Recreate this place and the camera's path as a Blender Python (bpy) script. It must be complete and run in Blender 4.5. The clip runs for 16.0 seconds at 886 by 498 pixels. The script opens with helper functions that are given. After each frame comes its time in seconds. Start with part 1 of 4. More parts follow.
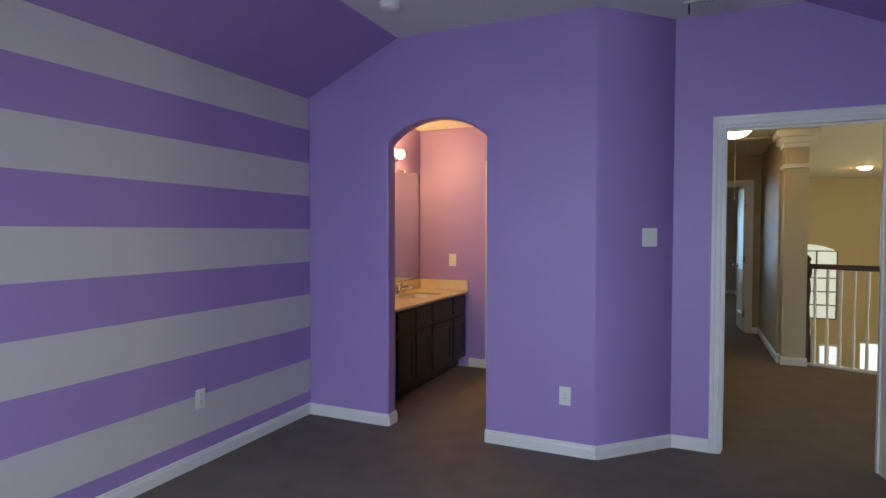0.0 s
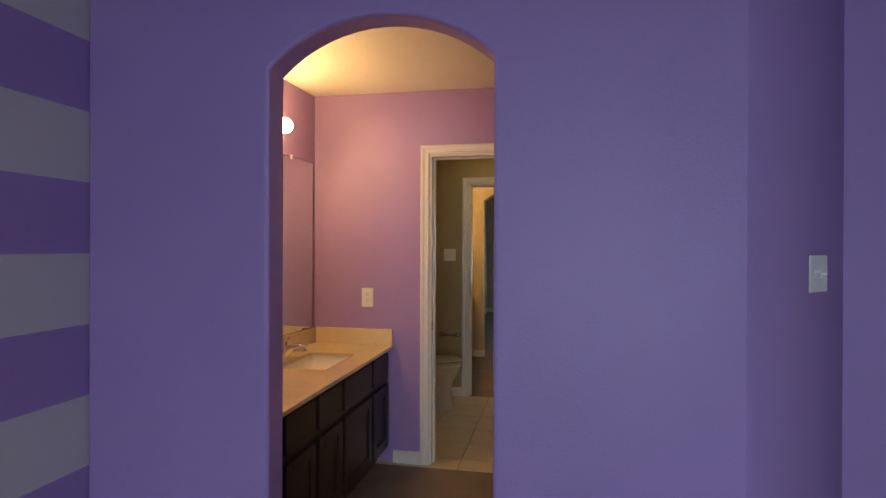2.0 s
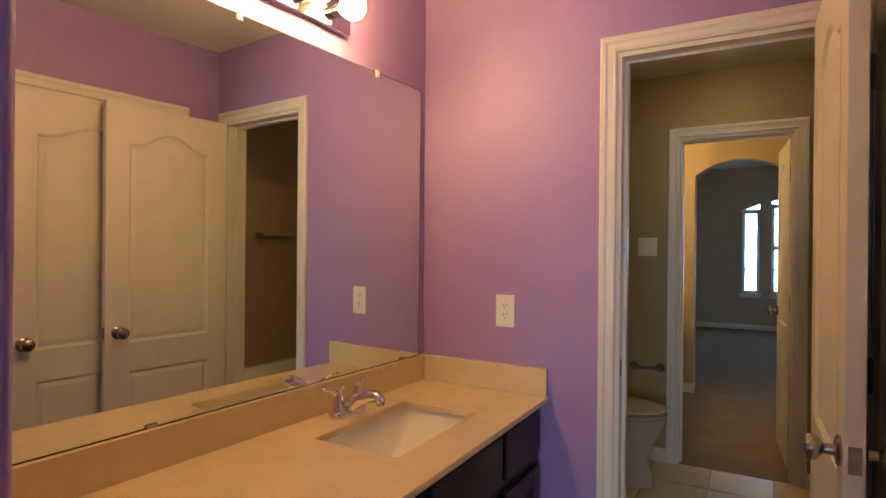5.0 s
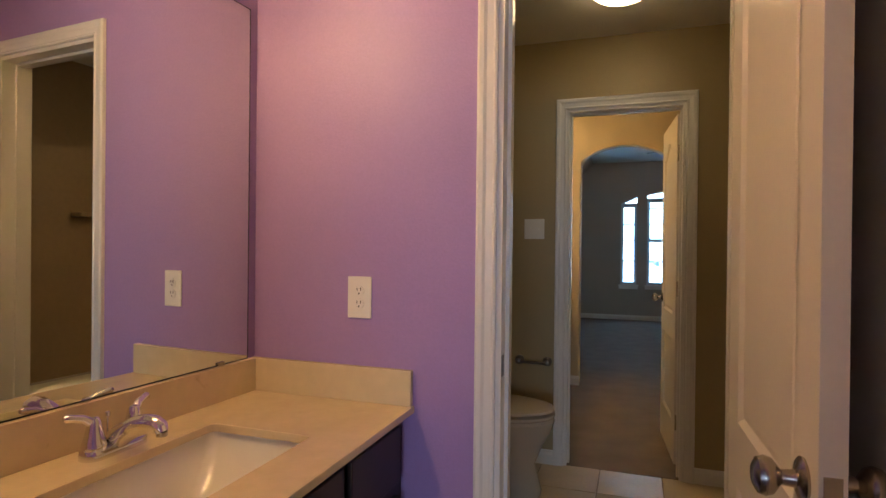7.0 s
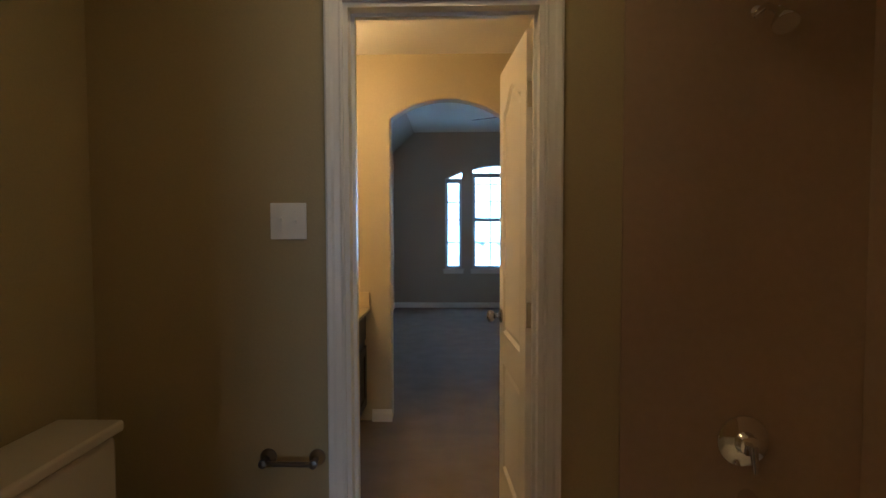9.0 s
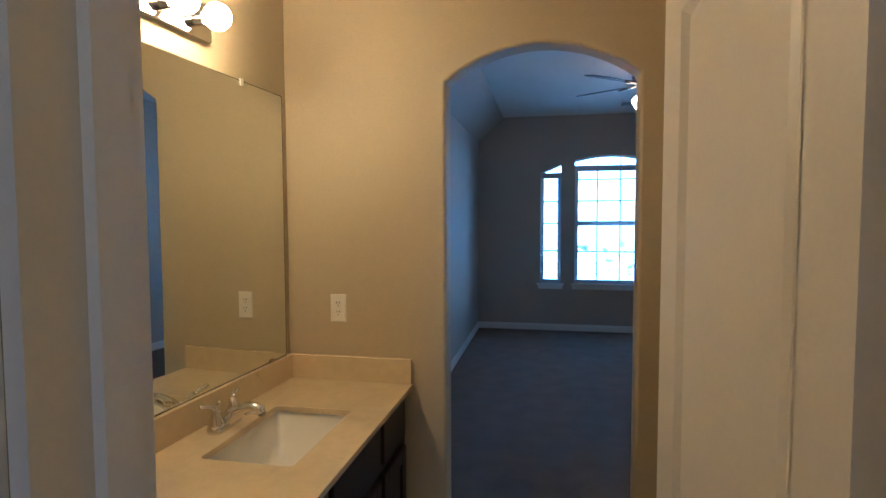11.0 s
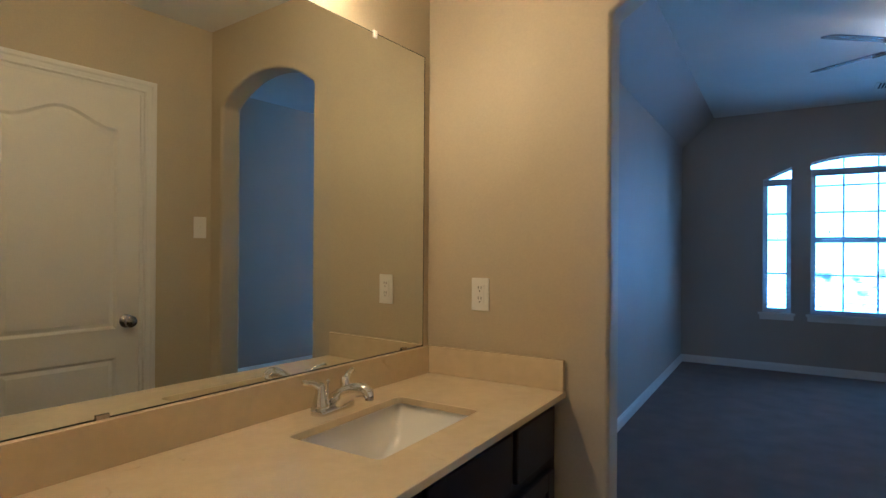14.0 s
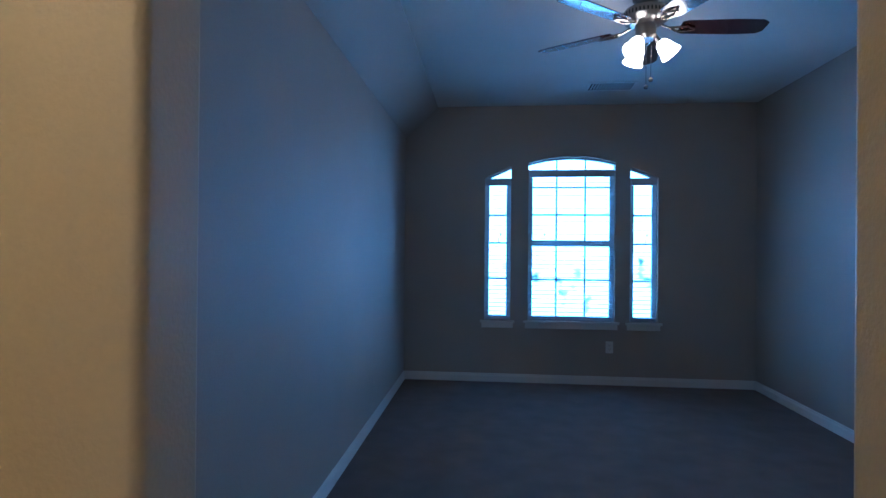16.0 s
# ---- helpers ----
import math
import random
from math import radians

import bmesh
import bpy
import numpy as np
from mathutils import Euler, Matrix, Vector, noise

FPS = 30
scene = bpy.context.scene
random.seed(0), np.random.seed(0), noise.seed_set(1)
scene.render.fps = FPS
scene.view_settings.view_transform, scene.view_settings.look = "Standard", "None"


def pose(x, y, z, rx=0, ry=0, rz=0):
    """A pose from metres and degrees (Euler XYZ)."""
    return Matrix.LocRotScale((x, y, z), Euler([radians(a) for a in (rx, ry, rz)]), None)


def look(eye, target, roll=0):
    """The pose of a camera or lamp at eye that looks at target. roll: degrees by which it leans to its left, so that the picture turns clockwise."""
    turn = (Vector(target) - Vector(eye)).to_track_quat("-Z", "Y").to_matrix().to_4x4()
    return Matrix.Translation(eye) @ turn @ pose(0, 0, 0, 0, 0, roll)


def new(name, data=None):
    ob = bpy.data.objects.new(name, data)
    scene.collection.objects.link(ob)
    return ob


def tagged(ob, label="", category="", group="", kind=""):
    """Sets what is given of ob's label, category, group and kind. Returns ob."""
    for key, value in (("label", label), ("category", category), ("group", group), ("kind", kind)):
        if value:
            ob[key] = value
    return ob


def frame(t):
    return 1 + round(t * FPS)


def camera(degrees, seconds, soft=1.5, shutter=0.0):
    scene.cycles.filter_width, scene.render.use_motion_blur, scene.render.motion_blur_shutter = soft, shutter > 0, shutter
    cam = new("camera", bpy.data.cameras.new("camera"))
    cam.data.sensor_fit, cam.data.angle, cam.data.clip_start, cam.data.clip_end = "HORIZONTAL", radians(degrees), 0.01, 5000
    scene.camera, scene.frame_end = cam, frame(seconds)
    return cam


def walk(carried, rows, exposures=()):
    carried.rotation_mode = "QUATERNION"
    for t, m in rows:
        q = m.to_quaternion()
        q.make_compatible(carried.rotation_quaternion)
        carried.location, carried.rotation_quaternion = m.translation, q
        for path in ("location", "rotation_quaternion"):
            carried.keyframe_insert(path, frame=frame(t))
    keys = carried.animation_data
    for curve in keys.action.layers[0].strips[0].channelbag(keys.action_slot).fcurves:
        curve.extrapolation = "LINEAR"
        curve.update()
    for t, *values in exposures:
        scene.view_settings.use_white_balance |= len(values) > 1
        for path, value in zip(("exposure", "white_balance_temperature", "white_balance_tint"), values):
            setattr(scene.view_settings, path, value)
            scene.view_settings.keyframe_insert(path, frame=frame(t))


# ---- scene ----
cam = camera(76.4, 16.0)
METRES, EYE, TILT, LEAN, TURN = 8.0, 1.5, 0.0, 0.0, 22.6
PATH = [
    (0, (1.146, 0.206, 1.385), (0.333, 2.033, 1.324), 0.1),
    (0.5, (0.832, 0.482, 1.373), (0.231, 2.389, 1.352), 0.3),
    (1, (0.545, 0.946, 1.363), (0.067, 2.888, 1.357), 0.4),
    (1.5, (0.253, 1.439, 1.383), (-0.150, 3.398, 1.377), 0.2),
    (2, (0.088, 2.001, 1.432), (-0.303, 3.963, 1.425), 0.2),
    (2.5, (-0.071, 2.487, 1.465), (-0.560, 4.426, 1.459), -0.1),
    (3, (-0.171, 2.854, 1.47), (-0.789, 4.756, 1.469), -0.1),
    (3.5, (-0.205, 3.171, 1.454), (-0.997, 5.007, 1.463), -0.2),
    (4, (-0.242, 3.355, 1.422), (-1.154, 5.135, 1.441), -0.2),
    (4.2, (-0.252, 3.420, 1.401), (-1.199, 5.182, 1.417), -0.1),
    (6.3, (-0.267, 3.731, 1.262), (-1.269, 5.462, 1.251), 0.7),
    (6.5, (-0.270, 3.804, 1.251), (-1.193, 5.578, 1.242), 0.7),
    (7, (-0.357, 4.064, 1.25), (-1.000, 5.958, 1.241), 0.6),
    (7.5, (-0.372, 4.432, 1.24), (-0.738, 6.398, 1.223), 0.7),
    (8, (-0.387, 4.821, 1.253), (-0.561, 6.813, 1.214), 0.6),
    (10.3, (-0.336, 6.564, 1.476), (-0.366, 8.560, 1.339), -0.3),
    (10.5, (-0.357, 6.731, 1.481), (-0.457, 8.724, 1.356), -0.2),
    (11, (-0.372, 7.039, 1.489), (-0.767, 8.996, 1.372), -0.2),
    (11.5, (-0.352, 7.248, 1.466), (-1.007, 9.136, 1.368), -0.1),
    (12, (-0.322, 7.360, 1.434), (-1.212, 9.150, 1.356), -0.1),
    (12.5, (-0.309, 7.394, 1.411), (-1.331, 9.112, 1.357), 0.0),
    (13, (-0.304, 7.398, 1.364), (-1.378, 9.086, 1.359), 0.0),
    (13.5, (-0.300, 7.406, 1.308), (-1.377, 9.091, 1.315), 0.2),
    (14, (-0.318, 7.476, 1.254), (-1.370, 9.177, 1.259), 0.4),
    (14.5, (-0.335, 7.688, 1.279), (-1.124, 9.525, 1.28), 0.5),
    (15, (-0.369, 7.999, 1.323), (-0.811, 9.949, 1.327), 0.5),
    (15.5, (-0.403, 8.430, 1.315), (-0.691, 10.409, 1.323), 0.3),
    (16, (-0.455, 8.771, 1.309), (-0.646, 10.761, 1.314), 0.5),
]
EXPOSURES = [(0.0, -0.25, 6550, 10), (1.0, -0.27, 6700, 10), (2.3, -0.60, 6800, 10), (3.5, -0.42, 6900, 10), (6.5, -0.45, 5750, 10), (8.0, -0.66, 5900, 10), (9.2, -0.45, 5400, 10), (10.3, -0.70, 4800, 10), (12.0, -0.5, 4250, 10), (14.0, -0.56, 4250, 10), (16.0, -0.83, 4050, 10)]
walk(cam, [(t, look(eye, target, roll)) for t, eye, target, roll in PATH], EXPOSURES)

# ---- light ----
world = bpy.data.worlds.new("world")
scene.world = world
world.use_nodes = True
wn = world.node_tree
sky = wn.nodes.new("ShaderNodeTexSky")
sky.sky_type, sky.sun_disc, sky.sun_elevation, sky.sun_rotation = "NISHITA", False, radians(50), radians(200)
wn.links.new(sky.outputs[0], wn.nodes["Background"].inputs[0])
wn.nodes["Background"].inputs[1].default_value = 0.1


def lamp_area(name, m, w, h, watts, colour, spread=180):
    d = bpy.data.lights.new(name, "AREA")
    d.shape, d.size, d.size_y, d.energy, d.color = "RECTANGLE", w, h, watts, colour
    d.spread = radians(spread)
    ob = new(name, d)
    ob.matrix_basis = m
    return ob


# daylight in the purple bedroom's window, behind the start of the walk
lamp_area("window_daylight", pose(0.50, -1.28, 1.35, 56, 0, 0), 1.7, 1.40, 100, (0.64, 0.81, 1.0), 150)


# ---- materials ----
def material(name, colour, rough=0.6, metal=0.0, vary=0.12, scale=6.0, fine=120.0, bump=0.0, bump_scale=160.0, second=None, emit=0.0, spec=0.5, coat=0.0):
    m = bpy.data.materials.new(name)
    m.use_nodes = True
    nt = m.node_tree
    b = nt.nodes["Principled BSDF"]
    b.inputs["Roughness"].default_value, b.inputs["Metallic"].default_value = rough, metal
    b.inputs["Specular IOR Level"].default_value = spec
    b.inputs["Coat Weight"].default_value = coat
    tc = nt.nodes.new("ShaderNodeTexCoord")
    n1, n2 = nt.nodes.new("ShaderNodeTexNoise"), nt.nodes.new("ShaderNodeTexNoise")
    n1.inputs["Scale"].default_value, n2.inputs["Scale"].default_value = scale, fine
    n1.inputs["Detail"].default_value, n2.inputs["Detail"].default_value = 5, 3
    add = nt.nodes.new("ShaderNodeMath")
    add.operation = "MULTIPLY_ADD"
    add.inputs[1].default_value = 0.45
    for n in (n1, n2):
        nt.links.new(tc.outputs["Object"], n.inputs["Vector"])
    nt.links.new(n2.outputs["Fac"], add.inputs[0])
    half = nt.nodes.new("ShaderNodeMath")
    half.operation = "MULTIPLY"
    half.inputs[1].default_value = 0.55
    nt.links.new(n1.outputs["Fac"], half.inputs[0])
    nt.links.new(half.outputs[0], add.inputs[2])
    ramp = nt.nodes.new("ShaderNodeValToRGB")
    dark = [c * (1 - vary) for c in colour] if second is None else second
    light = [min(1, c * (1 + vary)) for c in colour]
    ramp.color_ramp.elements[0].position, ramp.color_ramp.elements[1].position = 0.32, 0.68
    ramp.color_ramp.elements[0].color, ramp.color_ramp.elements[1].color = (*dark, 1), (*light, 1)
    nt.links.new(add.outputs[0], ramp.inputs[0])
    nt.links.new(ramp.outputs[0], b.inputs["Base Color"])
    if bump:
        n3, bp = nt.nodes.new("ShaderNodeTexNoise"), nt.nodes.new("ShaderNodeBump")
        n3.inputs["Scale"].default_value, n3.inputs["Detail"].default_value = bump_scale, 2
        bp.inputs["Strength"].default_value, bp.inputs["Distance"].default_value = bump, 0.004
        nt.links.new(tc.outputs["Object"], n3.inputs["Vector"])
        nt.links.new(n3.outputs["Fac"], bp.inputs["Height"])
        nt.links.new(bp.outputs[0], b.inputs["Normal"])
    if emit:
        b.inputs["Emission Color"].default_value, b.inputs["Emission Strength"].default_value = (*colour, 1), emit
    return m


PURPLE = (0.358, 0.237, 0.505)
purple = material("purple_wall_paint", PURPLE, 0.48, vary=0.05, scale=1.6, bump=0.22, bump_scale=150)
tan = material("tan_wall_paint", (0.50, 0.425, 0.28), 0.55, vary=0.05, scale=1.6, bump=0.22, bump_scale=150)
greige = material("greige_bedroom_paint", (0.42, 0.37, 0.31), 0.6, vary=0.05, scale=1.6, bump=0.22, bump_scale=150)
olive = material("tan_bathroom_and_shaded_hall_paint", (0.37, 0.30, 0.155), 0.5, vary=0.05, scale=1.6, bump=0.22, bump_scale=150)
surround = material("brown_tub_surround", (0.37, 0.265, 0.17), 0.45, vary=0.07, scale=3, fine=30)
ceiling_white = material("flat_white_ceiling_paint", (0.76, 0.74, 0.70), 0.85, vary=0.05, scale=2, bump=0.6, bump_scale=90)
trim_white = material("semi_gloss_white_trim", (0.74, 0.72, 0.67), 0.33, vary=0.03, scale=4)
door_white = material("white_moulded_door", (0.76, 0.72, 0.65), 0.38, vary=0.03, scale=5, bump=0.08, bump_scale=60)
carpet = material("brown_cut_pile_carpet", (0.205, 0.168, 0.142), 0.97, vary=0.16, scale=5.5, fine=330, bump=1.0, bump_scale=420, spec=0.1)
tile_mat = material("beige_ceramic_tile", (0.50, 0.42, 0.29), 0.32, vary=0.10, scale=7, fine=60)
grout = material("grey_grout", (0.30, 0.26, 0.20), 0.9, vary=0.1, scale=20)
stone = material("cream_cultured_marble", (0.66, 0.545, 0.335), 0.25, vary=0.07, scale=4, fine=26, coat=0.3)
porcelain = material("white_porcelain", (0.80, 0.78, 0.73), 0.1, vary=0.01, coat=0.5)
bone = material("bone_white_porcelain", (0.57, 0.52, 0.42), 0.12, vary=0.01, coat=0.5)
espresso = material("espresso_stained_wood", (0.018, 0.011, 0.009), 0.42, vary=0.35, scale=5, fine=60)
chrome = material("chrome", (0.80, 0.80, 0.80), 0.09, 1.0, vary=0.02)
nickel = material("satin_nickel", (0.40, 0.365, 0.32), 0.25, 1.0, vary=0.05)
bronze = material("brushed_dark_nickel", (0.22, 0.20, 0.18), 0.3, 1.0, vary=0.08)
plate = material("white_plastic_plate", (0.80, 0.78, 0.72), 0.35, vary=0.02)
dark = material("dark_slot", (0.02, 0.02, 0.02), 0.7, vary=0.1)
blade_wood = material("dark_mahogany_blade", (0.045, 0.014, 0.012), 0.25, vary=0.3, scale=8, fine=50, coat=0.5)
rail_wood = material("dark_oak_handrail", (0.06, 0.028, 0.016), 0.35, vary=0.3, scale=8, fine=60)
vinyl = material("white_vinyl_window", (0.62, 0.66, 0.70), 0.4, vary=0.02)
blind_mat = material("white_blind_slat", (0.55, 0.60, 0.64), 0.5, vary=0.03)
bulb_mat = material("lit_frosted_bulb", (1.0, 0.595, 0.218), 0.4, vary=0.01, emit=138.0)
dome_mat = material("lit_frosted_dome", (1.0, 0.68, 0.30), 0.4, vary=0.01, emit=24.0)
shade_mat = material("lit_frosted_glass_shade", (1.0, 0.72, 0.44), 0.4, vary=0.01, emit=30.0)
glow_window = material("bright_shuttered_daylight", (0.80, 0.90, 1.0), 0.5, vary=0.02, emit=1.3)
siding_dim = material("dim_leaded_daylight", (0.62, 0.68, 0.62), 0.5, vary=0.3, scale=12, emit=0.85)


def mirror_material():
    m = material("silvered_mirror", (0.80, 0.83, 0.78), 0.0, 1.0, vary=0.005)
    return m


def glass_material():
    m = bpy.data.materials.new("clear_window_glass")
    m.use_nodes = True
    b = m.node_tree.nodes["Principled BSDF"]
    b.inputs["Transmission Weight"].default_value, b.inputs["Roughness"].default_value, b.inputs["IOR"].default_value = 1.0, 0.0, 1.45
    return m


def stripe_material():
    """Purple and pale grey stripes of equal height, painted along the wall."""
    m = material("striped_wall_paint", PURPLE, 0.5, vary=0.05, scale=1.6, bump=0.22, bump_scale=150)
    nt = m.node_tree
    b, tc = nt.nodes["Principled BSDF"], nt.nodes["Texture Coordinate"]
    sep, mod, less, mix = (nt.nodes.new(k) for k in ("ShaderNodeSeparateXYZ", "ShaderNodeMath", "ShaderNodeMath", "ShaderNodeMix"))
    nt.links.new(tc.outputs["Object"], sep.inputs[0])
    sub = nt.nodes.new("ShaderNodeMath")
    sub.operation, sub.inputs[0].default_value = "SUBTRACT", 2.147 + 0.4942 * 4
    nt.links.new(sep.outputs[2], sub.inputs[1])
    mod.operation, mod.inputs[1].default_value = "MODULO", 0.4942
    nt.links.new(sub.outputs[0], mod.inputs[0])
    less.operation, less.inputs[1].default_value = "LESS_THAN", 0.2471
    nt.links.new(mod.outputs[0], less.inputs[0])
    mix.data_type = "RGBA"
    old = b.inputs["Base Color"].links[0].from_socket
    mix.inputs[6].default_value = (0.60, 0.56, 0.54, 1)
    nt.links.new(less.outputs[0], mix.inputs[0])
    nt.links.new(old, mix.inputs[7])
    nt.links.new(mix.outputs[2], b.inputs["Base Color"])
    return m


def backdrop_material():
    """Hazy bright distance: pale sky above, sunlit lawn and siding below."""
    m = bpy.data.materials.new("bright_outdoor_distance")
    m.use_nodes = True
    nt = m.node_tree
    nt.nodes.remove(nt.nodes["Principled BSDF"])
    e = nt.nodes.new("ShaderNodeEmission")
    tc, n, ramp, sep = (nt.nodes.new(k) for k in ("ShaderNodeTexCoord", "ShaderNodeTexNoise", "ShaderNodeValToRGB", "ShaderNodeSeparateXYZ"))
    n.inputs["Scale"].default_value, n.inputs["Detail"].default_value = 1.8, 6
    nt.links.new(tc.outputs["Object"], n.inputs["Vector"])
    nt.links.new(tc.outputs["Object"], sep.inputs[0])
    add = nt.nodes.new("ShaderNodeMath")
    add.operation = "MULTIPLY_ADD"
    add.inputs[1].default_value = 0.9
    nt.links.new(n.outputs["Fac"], add.inputs[0])
    nt.links.new(sep.outputs[2], add.inputs[2])
    ramp.color_ramp.elements[0].position, ramp.color_ramp.elements[1].position = 0.0, 1.5
    ramp.color_ramp.elements[0].color, ramp.color_ramp.elements[1].color = (1.15, 2.20, 3.25, 1), (0.33, 0.57, 0.80, 1)
    nt.links.new(add.outputs[0], ramp.inputs[0])
    # dim tree crowns and roofs low against the haze
    trees, band, cover, mix = (nt.nodes.new(k) for k in ("ShaderNodeTexNoise", "ShaderNodeMapRange", "ShaderNodeMapRange", "ShaderNodeMix"))
    trees.inputs["Scale"].default_value, trees.inputs["Detail"].default_value = 3.6, 9
    nt.links.new(tc.outputs["Object"], trees.inputs["Vector"])
    band.inputs[1].default_value, band.inputs[2].default_value, band.inputs[3].default_value, band.inputs[4].default_value = 1.2, 1.7, 0.10, 0.0
    nt.links.new(sep.outputs[2], band.inputs[0])
    lift = nt.nodes.new("ShaderNodeMath")
    nt.links.new(trees.outputs["Fac"], lift.inputs[0])
    nt.links.new(band.outputs[0], lift.inputs[1])
    cover.inputs[1].default_value, cover.inputs[2].default_value = 0.685, 0.77
    nt.links.new(lift.outputs[0], cover.inputs[0])
    mix.data_type = "RGBA"
    nt.links.new(cover.outputs[0], mix.inputs[0])
    nt.links.new(ramp.outputs[0], mix.inputs[6])
    mix.inputs[7].default_value = (0.030, 0.055, 0.060, 1)
    nt.links.new(mix.outputs[2], e.inputs[0])
    e.inputs[1].default_value = 24.0
    nt.links.new(e.outputs[0], nt.nodes["Material Output"].inputs[0])
    return m


def add_veins(m, colour, scale=9.0, low=0.69, high=0.78):
    """Sparse brown blotches and short veins in a cast stone top."""
    nt = m.node_tree
    b, tc = nt.nodes["Principled BSDF"], nt.nodes["Texture Coordinate"]
    n, ramp, mix = (nt.nodes.new(k) for k in ("ShaderNodeTexNoise", "ShaderNodeMapRange", "ShaderNodeMix"))
    n.inputs["Scale"].default_value, n.inputs["Detail"].default_value, n.inputs["Distortion"].default_value = scale, 7, 1.6
    nt.links.new(tc.outputs["Object"], n.inputs["Vector"])
    ramp.inputs[1].default_value, ramp.inputs[2].default_value, ramp.inputs[4].default_value = low, high, 0.55
    nt.links.new(n.outputs["Fac"], ramp.inputs[0])
    mix.data_type = "RGBA"
    old = b.inputs["Base Color"].links[0].from_socket
    nt.links.new(ramp.outputs[0], mix.inputs[0])
    nt.links.new(old, mix.inputs[6])
    mix.inputs[7].default_value = (*colour, 1)
    nt.links.new(mix.outputs[2], b.inputs["Base Color"])


add_veins(stone, (0.36, 0.24, 0.10))
mirror_glass, clear_glass, stripes, outdoors = mirror_material(), glass_material(), stripe_material(), backdrop_material()


# ---- mesh helpers ----
def box(bm, x0, x1, y0, y1, z0, z1):
    bmesh.ops.create_cube(bm, size=1, matrix=Matrix.Translation(((x0 + x1) / 2, (y0 + y1) / 2, (z0 + z1) / 2)) @ Matrix.Diagonal((abs(x1 - x0), abs(y1 - y0), abs(z1 - z0), 1)))
    return bm


def prism(bm, pts, axis, a, b):
    """A polygon pushed from a to b along an axis; pts hold the other two coordinates in order."""
    def at(p, d):
        return {"x": (d, p[0], p[1]), "y": (p[0], d, p[1]), "z": (p[0], p[1], d)}[axis]
    lo, hi = [bm.verts.new(at(p, a)) for p in pts], [bm.verts.new(at(p, b)) for p in pts]
    bm.faces.new(lo), bm.faces.new(hi[::-1])
    for i in range(len(pts)):
        j = (i + 1) % len(pts)
        bm.faces.new((lo[j], lo[i], hi[i], hi[j]))
    return bm


def loft(bm, rings, closed=True, caps=True):
    vs = [[bm.verts.new(p) for p in r] for r in rings]
    n = len(vs[0])
    for a, b in zip(vs, vs[1:]):
        for i in range(n if closed else n - 1):
            j = (i + 1) % n
            bm.faces.new((a[i], a[j], b[j], b[i]))
    if caps:
        bm.faces.new(vs[0][::-1]), bm.faces.new(vs[-1])
    return bm


def lathe(bm, profile, n=24, m=Matrix.Identity(4)):
    rings = [[m @ Vector((r * math.cos(2 * math.pi * i / n), r * math.sin(2 * math.pi * i / n), z)) for i in range(n)] for r, z in profile]
    return loft(bm, rings)


def tube(bm, pts, radii, n=10):
    pts = [Vector(p) for p in pts]
    radii = radii if isinstance(radii, (list, tuple)) else [radii] * len(pts)
    rings = []
    for i, p in enumerate(pts):
        d = (pts[min(i + 1, len(pts) - 1)] - pts[max(i - 1, 0)]).normalized()
        q = d.to_track_quat("Z", "Y")
        rings.append([p + q @ Vector((radii[i] * math.cos(2 * math.pi * k / n), radii[i] * math.sin(2 * math.pi * k / n), 0)) for k in range(n)])
    return loft(bm, rings)


def rounded(x0, x1, y0, y1, r, z, k=5):
    out = []
    for cx, cy, a in ((x1 - r, y1 - r, 0), (x0 + r, y1 - r, 90), (x0 + r, y0 + r, 180), (x1 - r, y0 + r, 270)):
        for i in range(k + 1):
            t = radians(a + 90 * i / k)
            out.append((cx + r * math.cos(t), cy + r * math.sin(t), z))
    return out


ORIGIN = Vector((0, 0, 0))


def part(name, bm, mat, parent=None, label="", bevel=0.0, m=None, smooth=False):
    if m is not None:
        bm.transform(m)
    bm.transform(Matrix.Translation(ORIGIN))
    if parent is not None:
        root = parent
        while root.parent:
            root = root.parent
        bm.transform(Matrix.Translation(-root.location))
    bmesh.ops.recalc_face_normals(bm, faces=bm.faces)
    me = bpy.data.meshes.new(name)
    bm.to_mesh(me)
    bm.free()
    me.materials.append(mat)
    if smooth:
        me.polygons.foreach_set("use_smooth", [True] * len(me.polygons))
        me.set_sharp_from_angle(angle=radians(40))
    ob = new(name, me)
    ob.parent = parent
    if bevel:
        md = ob.modifiers.new("bevel", "BEVEL")
        md.width, md.segments, md.limit_method, md.angle_limit = bevel, 3, "ANGLE", radians(50)
        md.harden_normals = True
        me.polygons.foreach_set("use_smooth", [True] * len(me.polygons))
    if label:
        ob["label"] = label
    return ob


def thing(name, at, label, category, group="", kind=""):
    ob = new(name)
    ob.location = Vector(at) + ORIGIN
    return tagged(ob, label, category, group, kind)


def setting(name, bm, mat, label, category, bevel=0.0, m=None):
    return tagged(part(name, bm, mat, None, "", bevel, m), label, category, kind="structure")


B = bmesh.new


def arch_outline(x0, x1, left, right, spring, rise, top, z0=0.0, steps=16):
    """A wall from x0 to x1 with one opening that reaches the floor and ends in a flat arch."""
    half, mid = (right - left) / 2, (left + right) / 2
    r = (half * half + rise * rise) / (2 * rise)
    a = math.asin(half / r)
    curve = [(mid + r * math.sin(t), spring + rise - r + r * math.cos(t)) for t in (a - 2 * a * i / steps for i in range(steps + 1))]
    return [(x0, z0), (x0, top), (x1, top), (x1, z0), (right, z0)] + curve + [(left, z0)]


